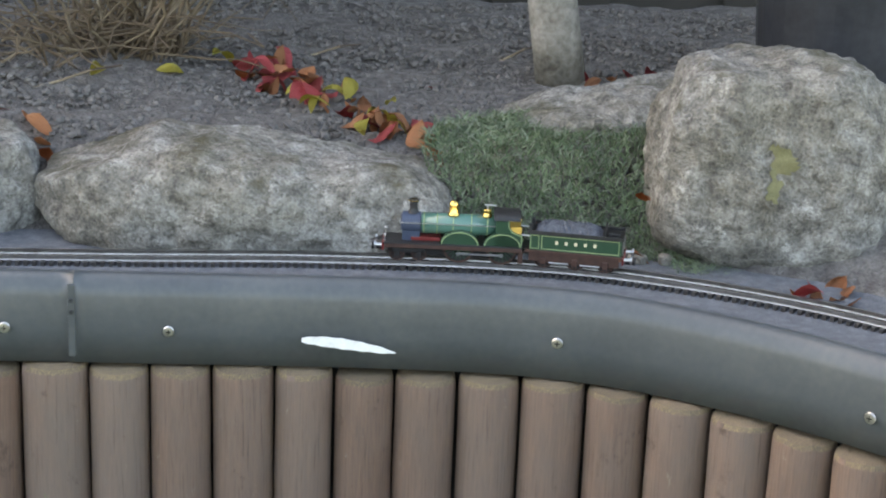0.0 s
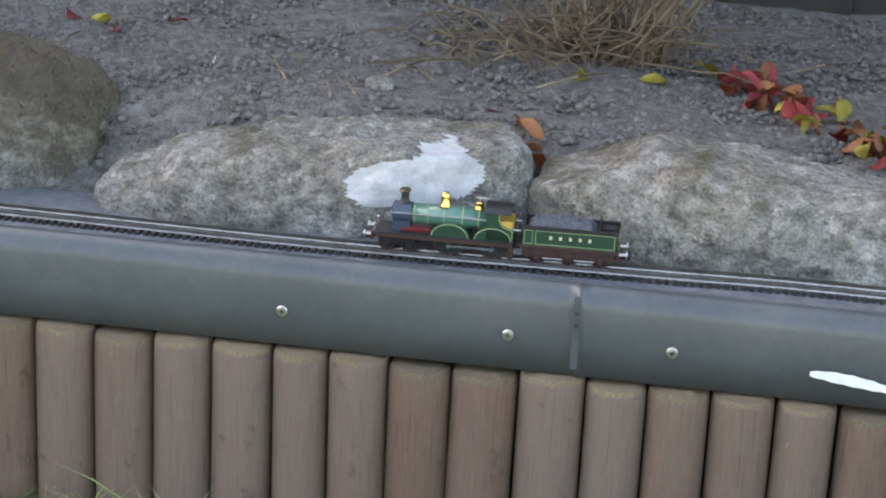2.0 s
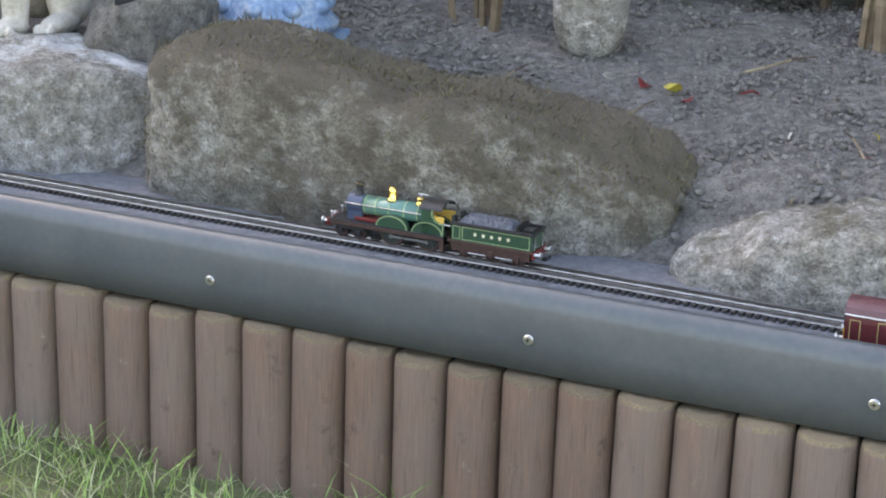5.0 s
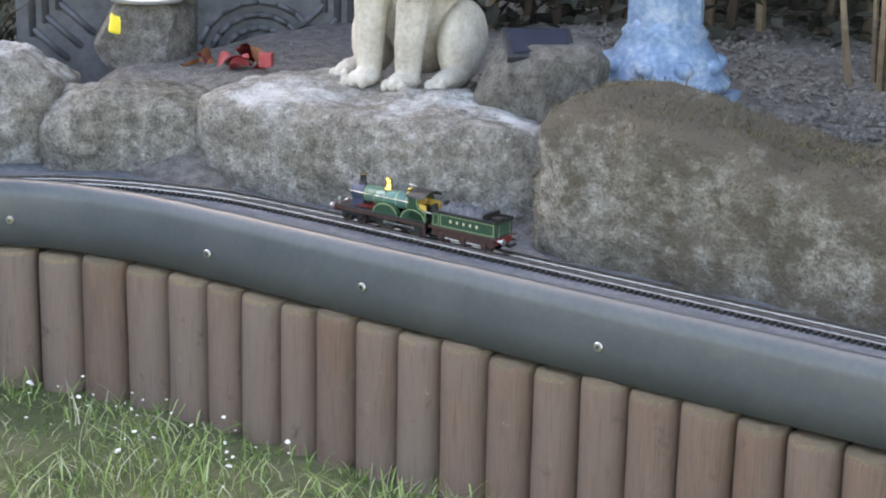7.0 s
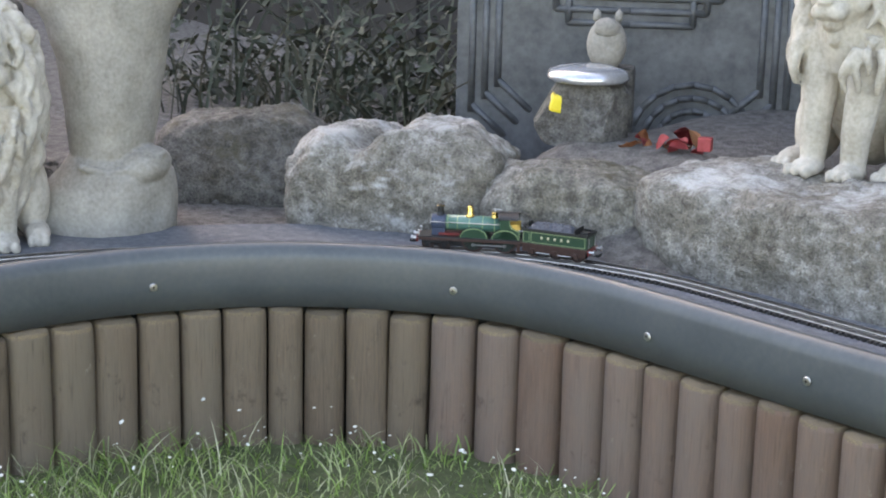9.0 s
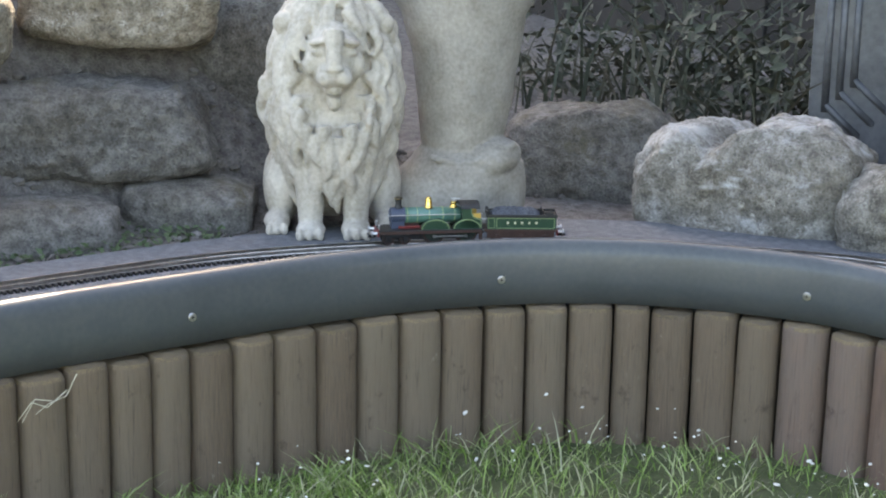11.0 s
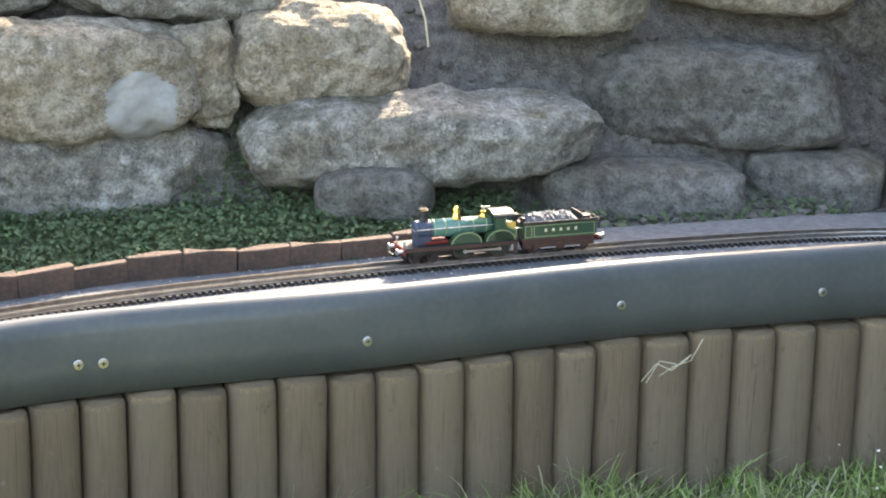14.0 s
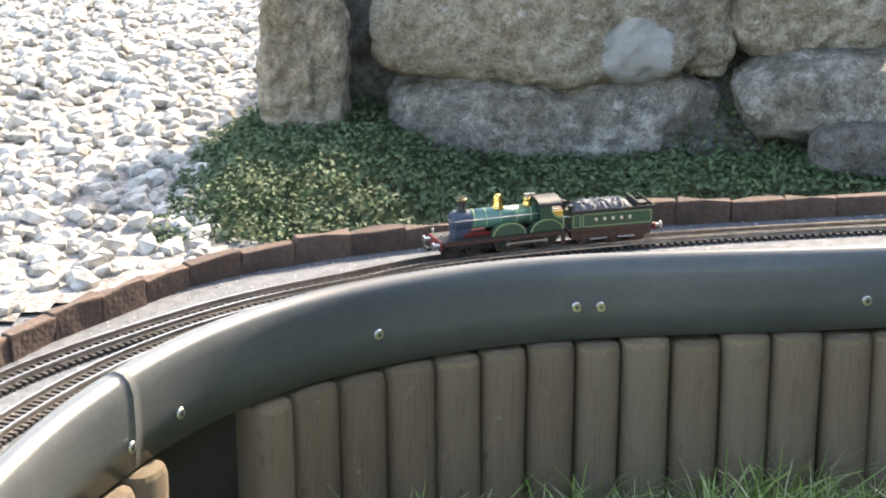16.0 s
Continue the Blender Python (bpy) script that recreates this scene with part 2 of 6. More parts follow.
M_SLEEPER = mat("sleeper_plastic", [(0.025, 0.022, 0.02), (0.05, 0.045, 0.04)], 120, 0.6, 0, 0.2)
M_WHITE = mat("white_paint", [(0.7, 0.7, 0.68), (0.85, 0.85, 0.83)], 120, 0.6, 0, 0.2)
M_ROCK = rock_mat("rock_grey", [(0.11, 0.105, 0.095), (0.22, 0.21, 0.19), (0.36, 0.35, 0.32)], (0.46, 0.45, 0.42), 0.03, 0.03)
M_ROCK_PALE = rock_mat("rock_pale", [(0.13, 0.12, 0.105), (0.22, 0.21, 0.19), (0.34, 0.33, 0.305)], (0.55, 0.54, 0.51), 0.03, 0.05)
M_ROCK_MOSS = rock_mat("rock_mossy", [(0.11, 0.10, 0.085), (0.20, 0.19, 0.165), (0.32, 0.31, 0.28)], (0.44, 0.43, 0.40), 0.0, 0.22, (0.078, 0.064, 0.045))
M_ROCK_CRUST = rock_mat("rock_crusted", [(0.13, 0.12, 0.105), (0.22, 0.21, 0.19), (0.34, 0.33, 0.305)], (0.46, 0.45, 0.42), 0.03, 0.055, (0.43, 0.42, 0.395))
M_ROCK_SPOT = rock_mat("rock_spotted", [(0.13, 0.12, 0.105), (0.22, 0.21, 0.19), (0.34, 0.33, 0.305)], (0.46, 0.45, 0.42), 0.03, 0.03, (0.44, 0.44, 0.42))
# darker rock tones; on some stones they stand for shade
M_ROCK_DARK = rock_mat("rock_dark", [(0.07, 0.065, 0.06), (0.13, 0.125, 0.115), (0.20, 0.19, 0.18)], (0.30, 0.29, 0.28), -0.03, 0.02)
M_ROCK_TAN = rock_mat("rock_tan", [(0.15, 0.125, 0.095), (0.26, 0.23, 0.18), (0.39, 0.35, 0.29)], (0.48, 0.45, 0.40), 0.02, 0.02)
# pale colour for a spot of sunlight painted on a rock
M_DAPPLE = mat("dapple_white", [(0.36, 0.36, 0.36), (0.50, 0.50, 0.50)], 60, 0.9, 0, 0.5)
M_CEMENT = mat("grey_cement", [(0.25, 0.25, 0.24), (0.34, 0.34, 0.33)], 30, 0.9, 0, 0.3)
M_LICHEN = mat("yellow_lichen", [(0.15, 0.14, 0.065), (0.22, 0.20, 0.10)], 90, 0.95, 0, 0.6)
M_MOSSFUZZ = island("moss_fuzz", [(0.06, 0.048, 0.03), (0.10, 0.082, 0.05), (0.15, 0.125, 0.075), (0.085, 0.078, 0.03), (0.12, 0.11, 0.04), (0.13, 0.10, 0.07)], 0.9)
M_GRAVEL = island("gravel", [(0.34, 0.32, 0.28), (0.48, 0.455, 0.41), (0.40, 0.37, 0.32), (0.58, 0.555, 0.51), (0.27, 0.245, 0.205)], 0.85, 0.5, 90)
M_GRAVELBED = mat("gravel_dust", [(0.14, 0.13, 0.12), (0.24, 0.23, 0.21), (0.36, 0.35, 0.33)], 60, 0.95, 0, 1.0, 4, 8, (0.4, 0.6))
M_BRICKEDGE = mat("edging_terracotta", [(0.05, 0.036, 0.030), (0.085, 0.056, 0.044), (0.14, 0.085, 0.062)], 40, 0.9, 0, 0.6, vary=0.2)
M_IVY = island("creeping_leaves", [(0.045, 0.08, 0.028), (0.075, 0.12, 0.045), (0.11, 0.155, 0.07), (0.06, 0.095, 0.042)], 0.75)
M_IVYBASE = mat("creeper_stems", [(0.035, 0.05, 0.02), (0.07, 0.10, 0.04)], 120, 0.9, 0, 0.8)
M_MOSSP = island("cushion_plant", [(0.09, 0.13, 0.065), (0.14, 0.195, 0.10), (0.20, 0.25, 0.15), (0.26, 0.30, 0.21)], 0.85)
M_STATUE = mat("cast_stone", [(0.30, 0.265, 0.21), (0.46, 0.415, 0.345), (0.60, 0.55, 0.475)], 26, 0.9, 0, 0.5, 7, 10, (0.3, 0.68), bump_dist=0.004)
M_STATUE_DULL = mat("cast_stone_weathered", [(0.20, 0.18, 0.15), (0.31, 0.285, 0.245), (0.42, 0.385, 0.335)], 24, 0.92, 0, 0.6, 9, 10, (0.3, 0.68), bump_dist=0.004)
M_BLUE = mat("blue_painted_stone", [(0.09, 0.15, 0.24), (0.15, 0.24, 0.36), (0.33, 0.38, 0.44)], 30, 0.6, 0, 0.4, 6)
M_PANEL = mat("cast_iron_panel", [(0.07, 0.072, 0.074), (0.11, 0.113, 0.115), (0.15, 0.152, 0.155)], 18, 0.55, 0.2, 0.3)
M_SOLAR = mat("solar_glass", [(0.02, 0.025, 0.04), (0.035, 0.04, 0.06)], 40, 0.08, 0.0, 0.0, coat=0.6)
M_SILVER = mat("silver_glass", [(0.45, 0.46, 0.48), (0.7, 0.7, 0.72)], 60, 0.18, 0.6, 0.0)
M_YELLOW = mat("yellow_plastic", [(0.75, 0.55, 0.03), (0.85, 0.68, 0.05)], 60, 0.4)
M_BARK = mat("bark", [(0.10, 0.085, 0.065), (0.21, 0.19, 0.155), (0.32, 0.29, 0.25)], 26, 0.95, 0, 0.9, 6, bump_dist=0.006)
M_TWIG = island("dry_twigs", [(0.045, 0.03, 0.02), (0.09, 0.06, 0.038), (0.16, 0.115, 0.07), (0.30, 0.24, 0.16)], 0.85)
M_STRAW = mat("straw", [(0.40, 0.36, 0.25), (0.58, 0.54, 0.42)], 90, 0.8, 0, 0.2)
# near-black so that the added fence and log backing read as shade
M_SHADE_BOARD = mat("shade_dark_boards", [(0.02, 0.018, 0.015), (0.04, 0.035, 0.03)], 8, 0.9, 0, 0.4)
M_DARKPOT = mat("dark_plastic_tub", [(0.012, 0.014, 0.018), (0.03, 0.032, 0.038)], 20, 0.45, 0, 0.1)
M_LEAF_RED = mat("leaf_red", [(0.27, 0.03, 0.03), (0.42, 0.07, 0.07)], 120, 0.6, vary=0.2)
M_LEAF_ORANGE = mat("leaf_orange", [(0.28, 0.10, 0.04), (0.45, 0.19, 0.08)], 120, 0.7, vary=0.3)
M_LEAF_YELLOW = mat("leaf_yellow", [(0.40, 0.34, 0.06), (0.6, 0.5, 0.1)], 120, 0.65, vary=0.2)
M_LEAF_WHITE = mat("petal_white", [(0.62, 0.6, 0.52), (0.8, 0.78, 0.72)], 120, 0.6)
# deep shade put into the leaf colour
M_HEDGE_SHADE = island("hedge_shade_leaves", [(0.018, 0.020, 0.013), (0.03, 0.033, 0.02), (0.045, 0.042, 0.03)], 0.85)
# greens dulled in the colour itself, to look shaded
M_LEAF_DIM = island("leaves_dimmed_for_shade", [(0.035, 0.04, 0.025), (0.06, 0.07, 0.04), (0.10, 0.09, 0.06), (0.05, 0.06, 0.04)], 0.75)
M_LEAF_GREEN = mat("leaf_green", [(0.035, 0.06, 0.025), (0.07, 0.11, 0.045)], 90, 0.5, vary=0.3)
# model train paints
M_GREEN = mat("loco_green", [(0.022, 0.058, 0.032), (0.03, 0.072, 0.040)], 150, 0.28, 0, 0.0, coat=0.5)
M_BOILER = mat("loco_boiler_green", [(0.065, 0.165, 0.13), (0.075, 0.185, 0.145)], 150, 0.3, 0, 0.0, coat=0.5)
M_LINE = mat("lining_pale_green", [(0.26, 0.34, 0.16), (0.31, 0.39, 0.19)], 150, 0.5, 0, 0.0)
M_SMOKE = mat("smokebox_blue_black", [(0.035, 0.05, 0.085), (0.05, 0.065, 0.10)], 150, 0.4, 0, 0.0)
M_BLACK = mat("loco_black", [(0.012, 0.012, 0.012), (0.025, 0.024, 0.023)], 150, 0.5, 0, 0.1)
M_FRAME = mat("frame_brown", [(0.05, 0.025, 0.018), (0.085, 0.04, 0.028)], 150, 0.5, 0, 0.0)
M_RED = mat("buffer_beam_red", [(0.15, 0.016, 0.014), (0.20, 0.024, 0.02)], 150, 0.4, 0, 0.0)
M_BRASS = mat("polished_brass", [(0.75, 0.5, 0.14), (0.85, 0.6, 0.2)], 150, 0.16, 1.0, 0.0)
M_CABYEL = mat("cab_inside_ochre", [(0.55, 0.33, 0.06), (0.65, 0.4, 0.09)], 150, 0.5, 0, 0.0)
M_COAL = mat("coal", [(0.03, 0.035, 0.045), (0.10, 0.11, 0.13)], 300, 0.55, 0, 0.8, bump_dist=0.002)
M_GOLD = mat("letter_gold", [(0.62, 0.55, 0.36), (0.7, 0.62, 0.42)], 150, 0.5, 0, 0.0)
M_MAROON = mat("diesel_maroon", [(0.075, 0.014, 0.016), (0.095, 0.018, 0.020)], 120, 0.33, 0, 0.0, coat=0.3)
M_ROOFM = mat("diesel_roof_maroon", [(0.085, 0.034, 0.036), (0.115, 0.046, 0.048)], 120, 0.4, 0, 0.0)
M_GOLDDULL = mat("dull_gold_line", [(0.28, 0.20, 0.08), (0.36, 0.26, 0.11)], 150, 0.5, 0, 0.0)
M_GLASS = mat("window_grey_glass", [(0.35, 0.37, 0.33), (0.45, 0.47, 0.42)], 90, 0.12, 0, 0.0)
M_WARN = mat("warning_yellow", [(0.7, 0.36, 0.02), (0.8, 0.42, 0.03)], 90, 0.4, 0, 0.0)


# ---- building helpers ----
def part(name, bm, material, parent=None, label="", smooth=False):
    """Links a bmesh as one mesh object, under a thing or part where one is given."""
    me = bpy.data.meshes.new(name)
    bmesh.ops.recalc_face_normals(bm, faces=bm.faces[:])
    bm.to_mesh(me)
    bm.free()
    me.materials.append(material)
    if smooth:
        for p in me.polygons:
            p.use_smooth = True
    ob = new(name, me)
    if parent:
        ob.parent = parent
    if label:
        ob["label"] = label
    return ob


def raw(name, verts, faces, material, parent=None, smooth=False):
    me = bpy.data.meshes.new(name)
    me.from_pydata([tuple(v) for v in verts], [], faces)
    me.materials.append(material)
    if smooth:
        for p in me.polygons:
            p.use_smooth = True
    ob = new(name, me)
    if parent:
        ob.parent = parent
    return ob


def empty(name, label, category, m=None, group="", kind=""):
    ob = new(name)
    ob.empty_display_size = 0.02
    if m is not None:
        ob.matrix_world = m
    return tagged(ob, label, category, group, kind)


def box(bm, c, s, bevel=0.0, m=None):
    r = bmesh.ops.create_cube(bm, size=1.0, matrix=(m or Matrix()) @ Matrix.Translation(c) @ Matrix.Diagonal((*s, 1)))
    if bevel:
        es = list({e for v in r["verts"] for e in v.link_edges})
        bmesh.ops.bevel(bm, geom=es, offset=bevel, segments=2, affect="EDGES", profile=0.7)
    return bm


def rod(bm, a, b, r, r2=None, n=12):
    a, b = Vector(a), Vector(b)
    q = (b - a).to_track_quat("Z", "Y").to_matrix().to_4x4()
    bmesh.ops.create_cone(bm, cap_ends=True, segments=n, radius1=r, radius2=r if r2 is None else r2, depth=(b - a).length,
                          matrix=Matrix.Translation((a + b) / 2) @ q)
    return bm


def ball(bm, c, s, m=None, sub=2):
    bmesh.ops.create_icosphere(bm, subdivisions=sub, radius=1.0, matrix=Matrix.Translation(c) @ (m or Matrix()) @ Matrix.Diagonal((*s, 1)))
    return bm


def lathe(bm, c, prof, n=20):
    """A turned shape: rings of (radius, height) about the upright through c."""
    rings = []
    for r, z in prof:
        rings.append([bm.verts.new((c[0] + r * math.cos(2 * math.pi * i / n), c[1] + r * math.sin(2 * math.pi * i / n), c[2] + z)) for i in range(n)])
    for a, b in zip(rings, rings[1:]):
        for i in range(n):
            bm.faces.new((a[i], a[(i + 1) % n], b[(i + 1) % n], b[i]))
    bm.faces.new(rings[0])
    bm.faces.new(rings[-1])
    return bm


def spline(ctrl, step=0.01):
    """Plan points along a smooth line through ctrl, about step apart."""
    p = [Vector((*c, 0)) for c in ctrl]
    p = [2 * p[0] - p[1]] + p + [2 * p[-1] - p[-2]]
    out = []
    for i in range(1, len(p) - 2):
        n = max(2, int((p[i + 1] - p[i]).length / 0.004))
        for k in range(n):
            t = k / n
            out.append(0.5 * ((2 * p[i]) + (p[i + 1] - p[i - 1]) * t + (2 * p[i - 1] - 5 * p[i] + 4 * p[i + 1] - p[i + 2]) * t * t
                              + (3 * p[i] - p[i - 1] - 3 * p[i + 1] + p[i + 2]) * t ** 3))
    out.append(p[-2])
    a = np.array([(v.x, v.y) for v in out])
    s = np.concatenate([[0], np.cumsum(np.linalg.norm(np.diff(a, axis=0), axis=1))])
    q = np.arange(0, s[-1], step)
    return np.stack([np.interp(q, s, a[:, 0]), np.interp(q, s, a[:, 1])], 1)


def normals(line):
    d = np.gradient(line, axis=0)
    d /= np.linalg.norm(d, axis=1)[:, None]
    return np.stack([-d[:, 1], d[:, 0]], 1)      # away from the lawn


def sweep(line, prof, closed=True):
    """Verts and faces of a profile (outward, height) carried along a plan line."""
    nr = normals(line)
    v, f, k = [], [], len(prof)
    for p, n in zip(line, nr):
        for d, z in prof:
            v.append((p[0] + n[0] * d, p[1] + n[1] * d, z))
    for i in range(len(line) - 1):
        for j in range(k if closed else k - 1):
            a, b = i * k + j, i * k + (j + 1) % k
            f.append((a, b, b + k, a + k))
    if closed:
        f.append(tuple(range(k)))
        f.append(tuple(range((len(line) - 1) * k, len(line) * k))[::-1])
    return v, f


def limb(bm, pts, r0, r1, n=10):
    k = len(pts) - 1
    for i in range(k):
        rod(bm, pts[i], pts[i + 1], r0 + (r1 - r0) * i / k, r0 + (r1 - r0) * (i + 1) / k, n)


def tube(bm, pts, radii, n=7):
    """A bent, tapering tube through pts, closed at both ends."""
    rings = []
    for i, p in enumerate(pts):
        d = (Vector(pts[min(i + 1, len(pts) - 1)]) - Vector(pts[max(i - 1, 0)])).normalized()
        a = d.orthogonal().normalized()
        b = d.cross(a)
        rings.append([bm.verts.new(Vector(p) + radii[i] * (math.cos(2 * math.pi * k / n) * a + math.sin(2 * math.pi * k / n) * b)) for k in range(n)])
    for a, b in zip(rings, rings[1:]):
        for k in range(n):
            bm.faces.new((a[k], a[(k + 1) % n], b[(k + 1) % n], b[k]))
    bm.faces.new(rings[0][::-1])
    bm.faces.new(rings[-1])


# ---- plan ----
# front of the plastic edging, from the far end past the gravel round to the near end 
BAND = [(-1.10, -1.10), (-1.40, -1.105), (-1.62, -1.085), (-1.77, -1.05), (-1.90, -0.985), (-1.993, -0.887), (-2.055, -0.74), (-2.086, -0.49),
        (-2.127, -0.249), (-2.141, -0.054), (-2.145, 0.12), (-2.117, 0.286), (-2.035, 0.430), (-1.916, 0.527), (-1.80, 0.561), (-1.685, 0.569),
        (-1.40, 0.569), (-1.0, 0.569), (-0.6, 0.569), (-0.25, 0.571), (-0.104, 0.555), (0.0, 0.508), (0.10, 0.432), (0.22, 0.31), (0.33, 0.12), (0.38, -0.15), (0.40, -0.6), (0.40, -1.2), (0.40, -2.0), (0.40, -2.9)]
band_line = spline(BAND)
FAR = [(-0.95, -1.25), (-1.30, -1.28), (-1.60, -1.255), (-1.74, -1.21), (-1.875, -1.145), (-1.963, -1.082), (-2.05, -1.000), (-2.11, -0.915), (-2.165, -0.83),
       (-2.215, -0.69), (-2.250, -0.54), (-2.282, -0.347), (-2.305, -0.13), (-2.308, 0.06), (-2.270, 0.24), (-2.205, 0.385), (-2.10, 0.535), (-1.98, 0.655),
       (-1.84, 0.712), (-1.70, 0.724), (-1.40, 0.720), (-1.0, 0.716), (-0.7, 0.712), (-0.45, 0.720), (-0.30, 0.728), (-0.14, 0.722), (-0.02, 0.695), (0.12, 0.625),
       (0.24, 0.52), (0.36, 0.36), (0.46, 0.15), (0.52, -0.15), (0.545, -0.6), (0.545, -1.2), (0.545, -2.0), (0.545, -2.9)]
far_line = spline(FAR, 0.005)
near_line = spline(BAND, 0.005)
near_line = near_line + normals(near_line) * 0.078
RAIL_TOP, DECK_TOP, LAWN = 0.2735, 0.266, 0.085


def band_distance(x, y):
    """Signed distance outward from the edging's front, for arrays."""
    p = np.stack([np.ravel(x), np.ravel(y)], 1)
    ln, nr = band_line[::3], normals(band_line)[::3]
    best, sign = np.full(len(p), 1e9), np.zeros(len(p))
    for q, n in zip(ln, nr):
        d = p - q
        r = (d ** 2).sum(1)
        k = r < best
        best[k], sign[k] = r[k], np.sign(d[k] @ n)
    return (np.sqrt(best) * sign).reshape(np.shape(x))


def smooth01(a, lo, hi):
    t = np.clip((a - lo) / (hi - lo), 0, 1)
    return t * t * (3 - 2 * t)


def bed_height(x, y):
    """Height of the earth and gravel behind the track."""
    x, y = np.asarray(x, float), np.asarray(y, float)
    d = band_distance(x, y)
    left, right = smooth01(x, -1.95, -1.7), 1 - smooth01(x, -0.9, -0.3)
    z = 0.258 + (0.066 + 0.019 * right) * smooth01(d, 0.20, 0.36) * left + (0.008 + 0.042 * right) * smooth01(d, 0.36, 0.9) * left
    z = z + 0.10 * smooth01(y, 0.70, 0.90) * smooth01(x, -2.25, -2.1) * (1 - smooth01(x, -1.95, -1.7))
    bank = smooth01(-x, 2.46, 2.85) * smooth01(y, -0.98, -0.80) * (1 - smooth01(y, 0.20, 0.55))
    return z + 0.34 * bank


# ---- the setting ----
lawn = raw("ground", [(-60, -60, LAWN), (60, -60, LAWN), (60, 60, LAWN), (-60, 60, LAWN)], [(0, 1, 2, 3)], M_LAWN)
tagged(lawn, "lawn earth that stretches away under the grass", "ground", kind="structure")

gx, gy = np.meshgrid(np.linspace(-7.0, 1.7, 400), np.linspace(-3.2, 3.2, 300), indexing="ij")
gd = band_distance(gx, gy)
gz = bed_height(gx, gy)
for i in range(gx.shape[0]):
    for j in range(gx.shape[1]):
        v = Vector((gx[i, j] * 14, gy[i, j] * 14, 0.3))
        gz[i, j] += (0.006 * noise.noise(v) + 0.004 * noise.noise(v * 3.1)) * (1 if gd[i, j] > 0.24 else 0.2)
idx = np.arange(gx.size).reshape(gx.shape)
inside = (gd > 0.03) & ~((gx > -2.0) & (gy < -1.0) & (gd < 0.03))
cells = [(int(idx[i, j]), int(idx[i + 1, j]), int(idx[i + 1, j + 1]), int(idx[i, j + 1])) for i in range(gx.shape[0] - 1) for j in range(gx.shape[1] - 1)
         if inside[i, j] and inside[i + 1, j] and inside[i + 1, j + 1] and inside[i, j + 1] and not (gx[i, j] > 0.1 and gy[i, j] < -0.2) and not (gx[i, j] > -1.2 and gy[i, j] < -0.3)]
bed = raw("soil_bed", np.stack([gx.ravel(), gy.ravel(), gz.ravel()], 1), cells, M_SOIL, smooth=True)
tagged(bed, "dry grey garden soil of the raised bed", "soil", kind="structure")

v, f = sweep(band_line, [(0.022, 0.245), (0.022, DECK_TOP), (0.05, DECK_TOP), (0.255, DECK_TOP), (0.255, 0.245)])
tagged(raw("track_bed", v, f, M_DECK), "grey felt trackbed with fine grit", "track bed", kind="structure")

# added backing, dark so the gaps between the logs look shaded
v, f = sweep(band_line, [(0.024, 0.05), (0.024, 0.2445), (0.04, 0.2445), (0.04, 0.05)])
tagged(raw("log_gap_backing", v, f, M_SHADE_BOARD), "near-black board added behind the logs to darken their gaps", "board", kind="structure")
# made-up fence, set and sized to throw the bed's shade
shade_fence = empty("wall_back", "made-up dark fence behind the bed, added to block the sun", "fence", kind="structure")
for i in range(56):
    bm = bmesh.new()
    box(bm, (-5.71 + i * 0.15, 1.62 + 0.008 * (i % 2), 1.32), (0.1515, 0.02, 2.64), 0.003)
    part("board", bm, M_SHADE_BOARD, shade_fence)

# ---- black plastic edging in lengths, with screws ----
PROFILE = [(0.0, 0.236), (-0.0015, 0.262), (-0.001, 0.288), (0.002, 0.2978), (0.007, 0.3028), (0.013, 0.3040), (0.019, 0.3015), (0.024, 0.294), (0.027, 0.27),
           (0.023, 0.27), (0.019, 0.290), (0.013, 0.2985), (0.007, 0.296), (0.004, 0.284), (0.0035, 0.236)]


def near_index(x, y):
    return int(((band_line - np.array((x, y))) ** 2).sum(1).argmin())


cuts = [0, near_index(-1.80, -1.042), near_index(-0.466, 0.569), len(band_line)]
strips = []
for a, b in zip(cuts, cuts[1:]):
    seg = band_line[a:b + 1].copy()
    off = normals(band_line)[a:b + 1]
    wob = np.array([0.0018 * noise.noise(Vector((p[0] * 5, p[1] * 5, 1.7))) for p in seg])
    v, f = sweep(seg + off * wob[:, None], PROFILE)
    strips.append(tagged(raw("edging_strip", v, f, M_BAND, smooth=False), "dark grey-green plastic edging strip with a rolled top", "edging", "edging strips"))
    for p in strips[-1].data.polygons:
        p.use_smooth = len(p.vertices) == 4
seam = empty("joint_clip", "narrow dull joint where two plastic strips meet", "joint", pose(-0.466, 0.5655, 0.265))
bm = bmesh.new()
box(bm, (0, 0, 0.006), (0.0055, 0.003, 0.056), 0.001)
part("cover", bm, M_BAND, seam)
for z in (0.022, 0.013):
    bm = bmesh.new()
    rod(bm, (0, -0.0012, z), (0, -0.003, z), 0.0016)
    part("rivet", bm, M_DARKPOT, seam)

SCREWS = [(-0.955, 0.264), (-0.683, 0.264), (-0.511, 0.264), (-0.399, 0.263), (-0.104, 0.266), (-1.242, 0.264), (-1.491, 0.266), (-1.685, 0.262)]
SIDE_SCREWS = [(0.098, 0.434, 0.262), (-1.916, 0.527, 0.264), (-2.117, 0.286, 0.264), (-2.141, -0.054, 0.264), (-2.127, -0.249, 0.267), (-2.086, -0.49, 0.261),
               (-2.072, -0.726, 0.265), (-2.058, -0.708, 0.264), (-1.993, -0.887, 0.264), (-1.85, -1.02, 0.258), (-1.79, -1.045, 0.256)]
screw = empty("screw", "round steel screw in the plastic edging", "screw", group="screws")
bm = bmesh.new()
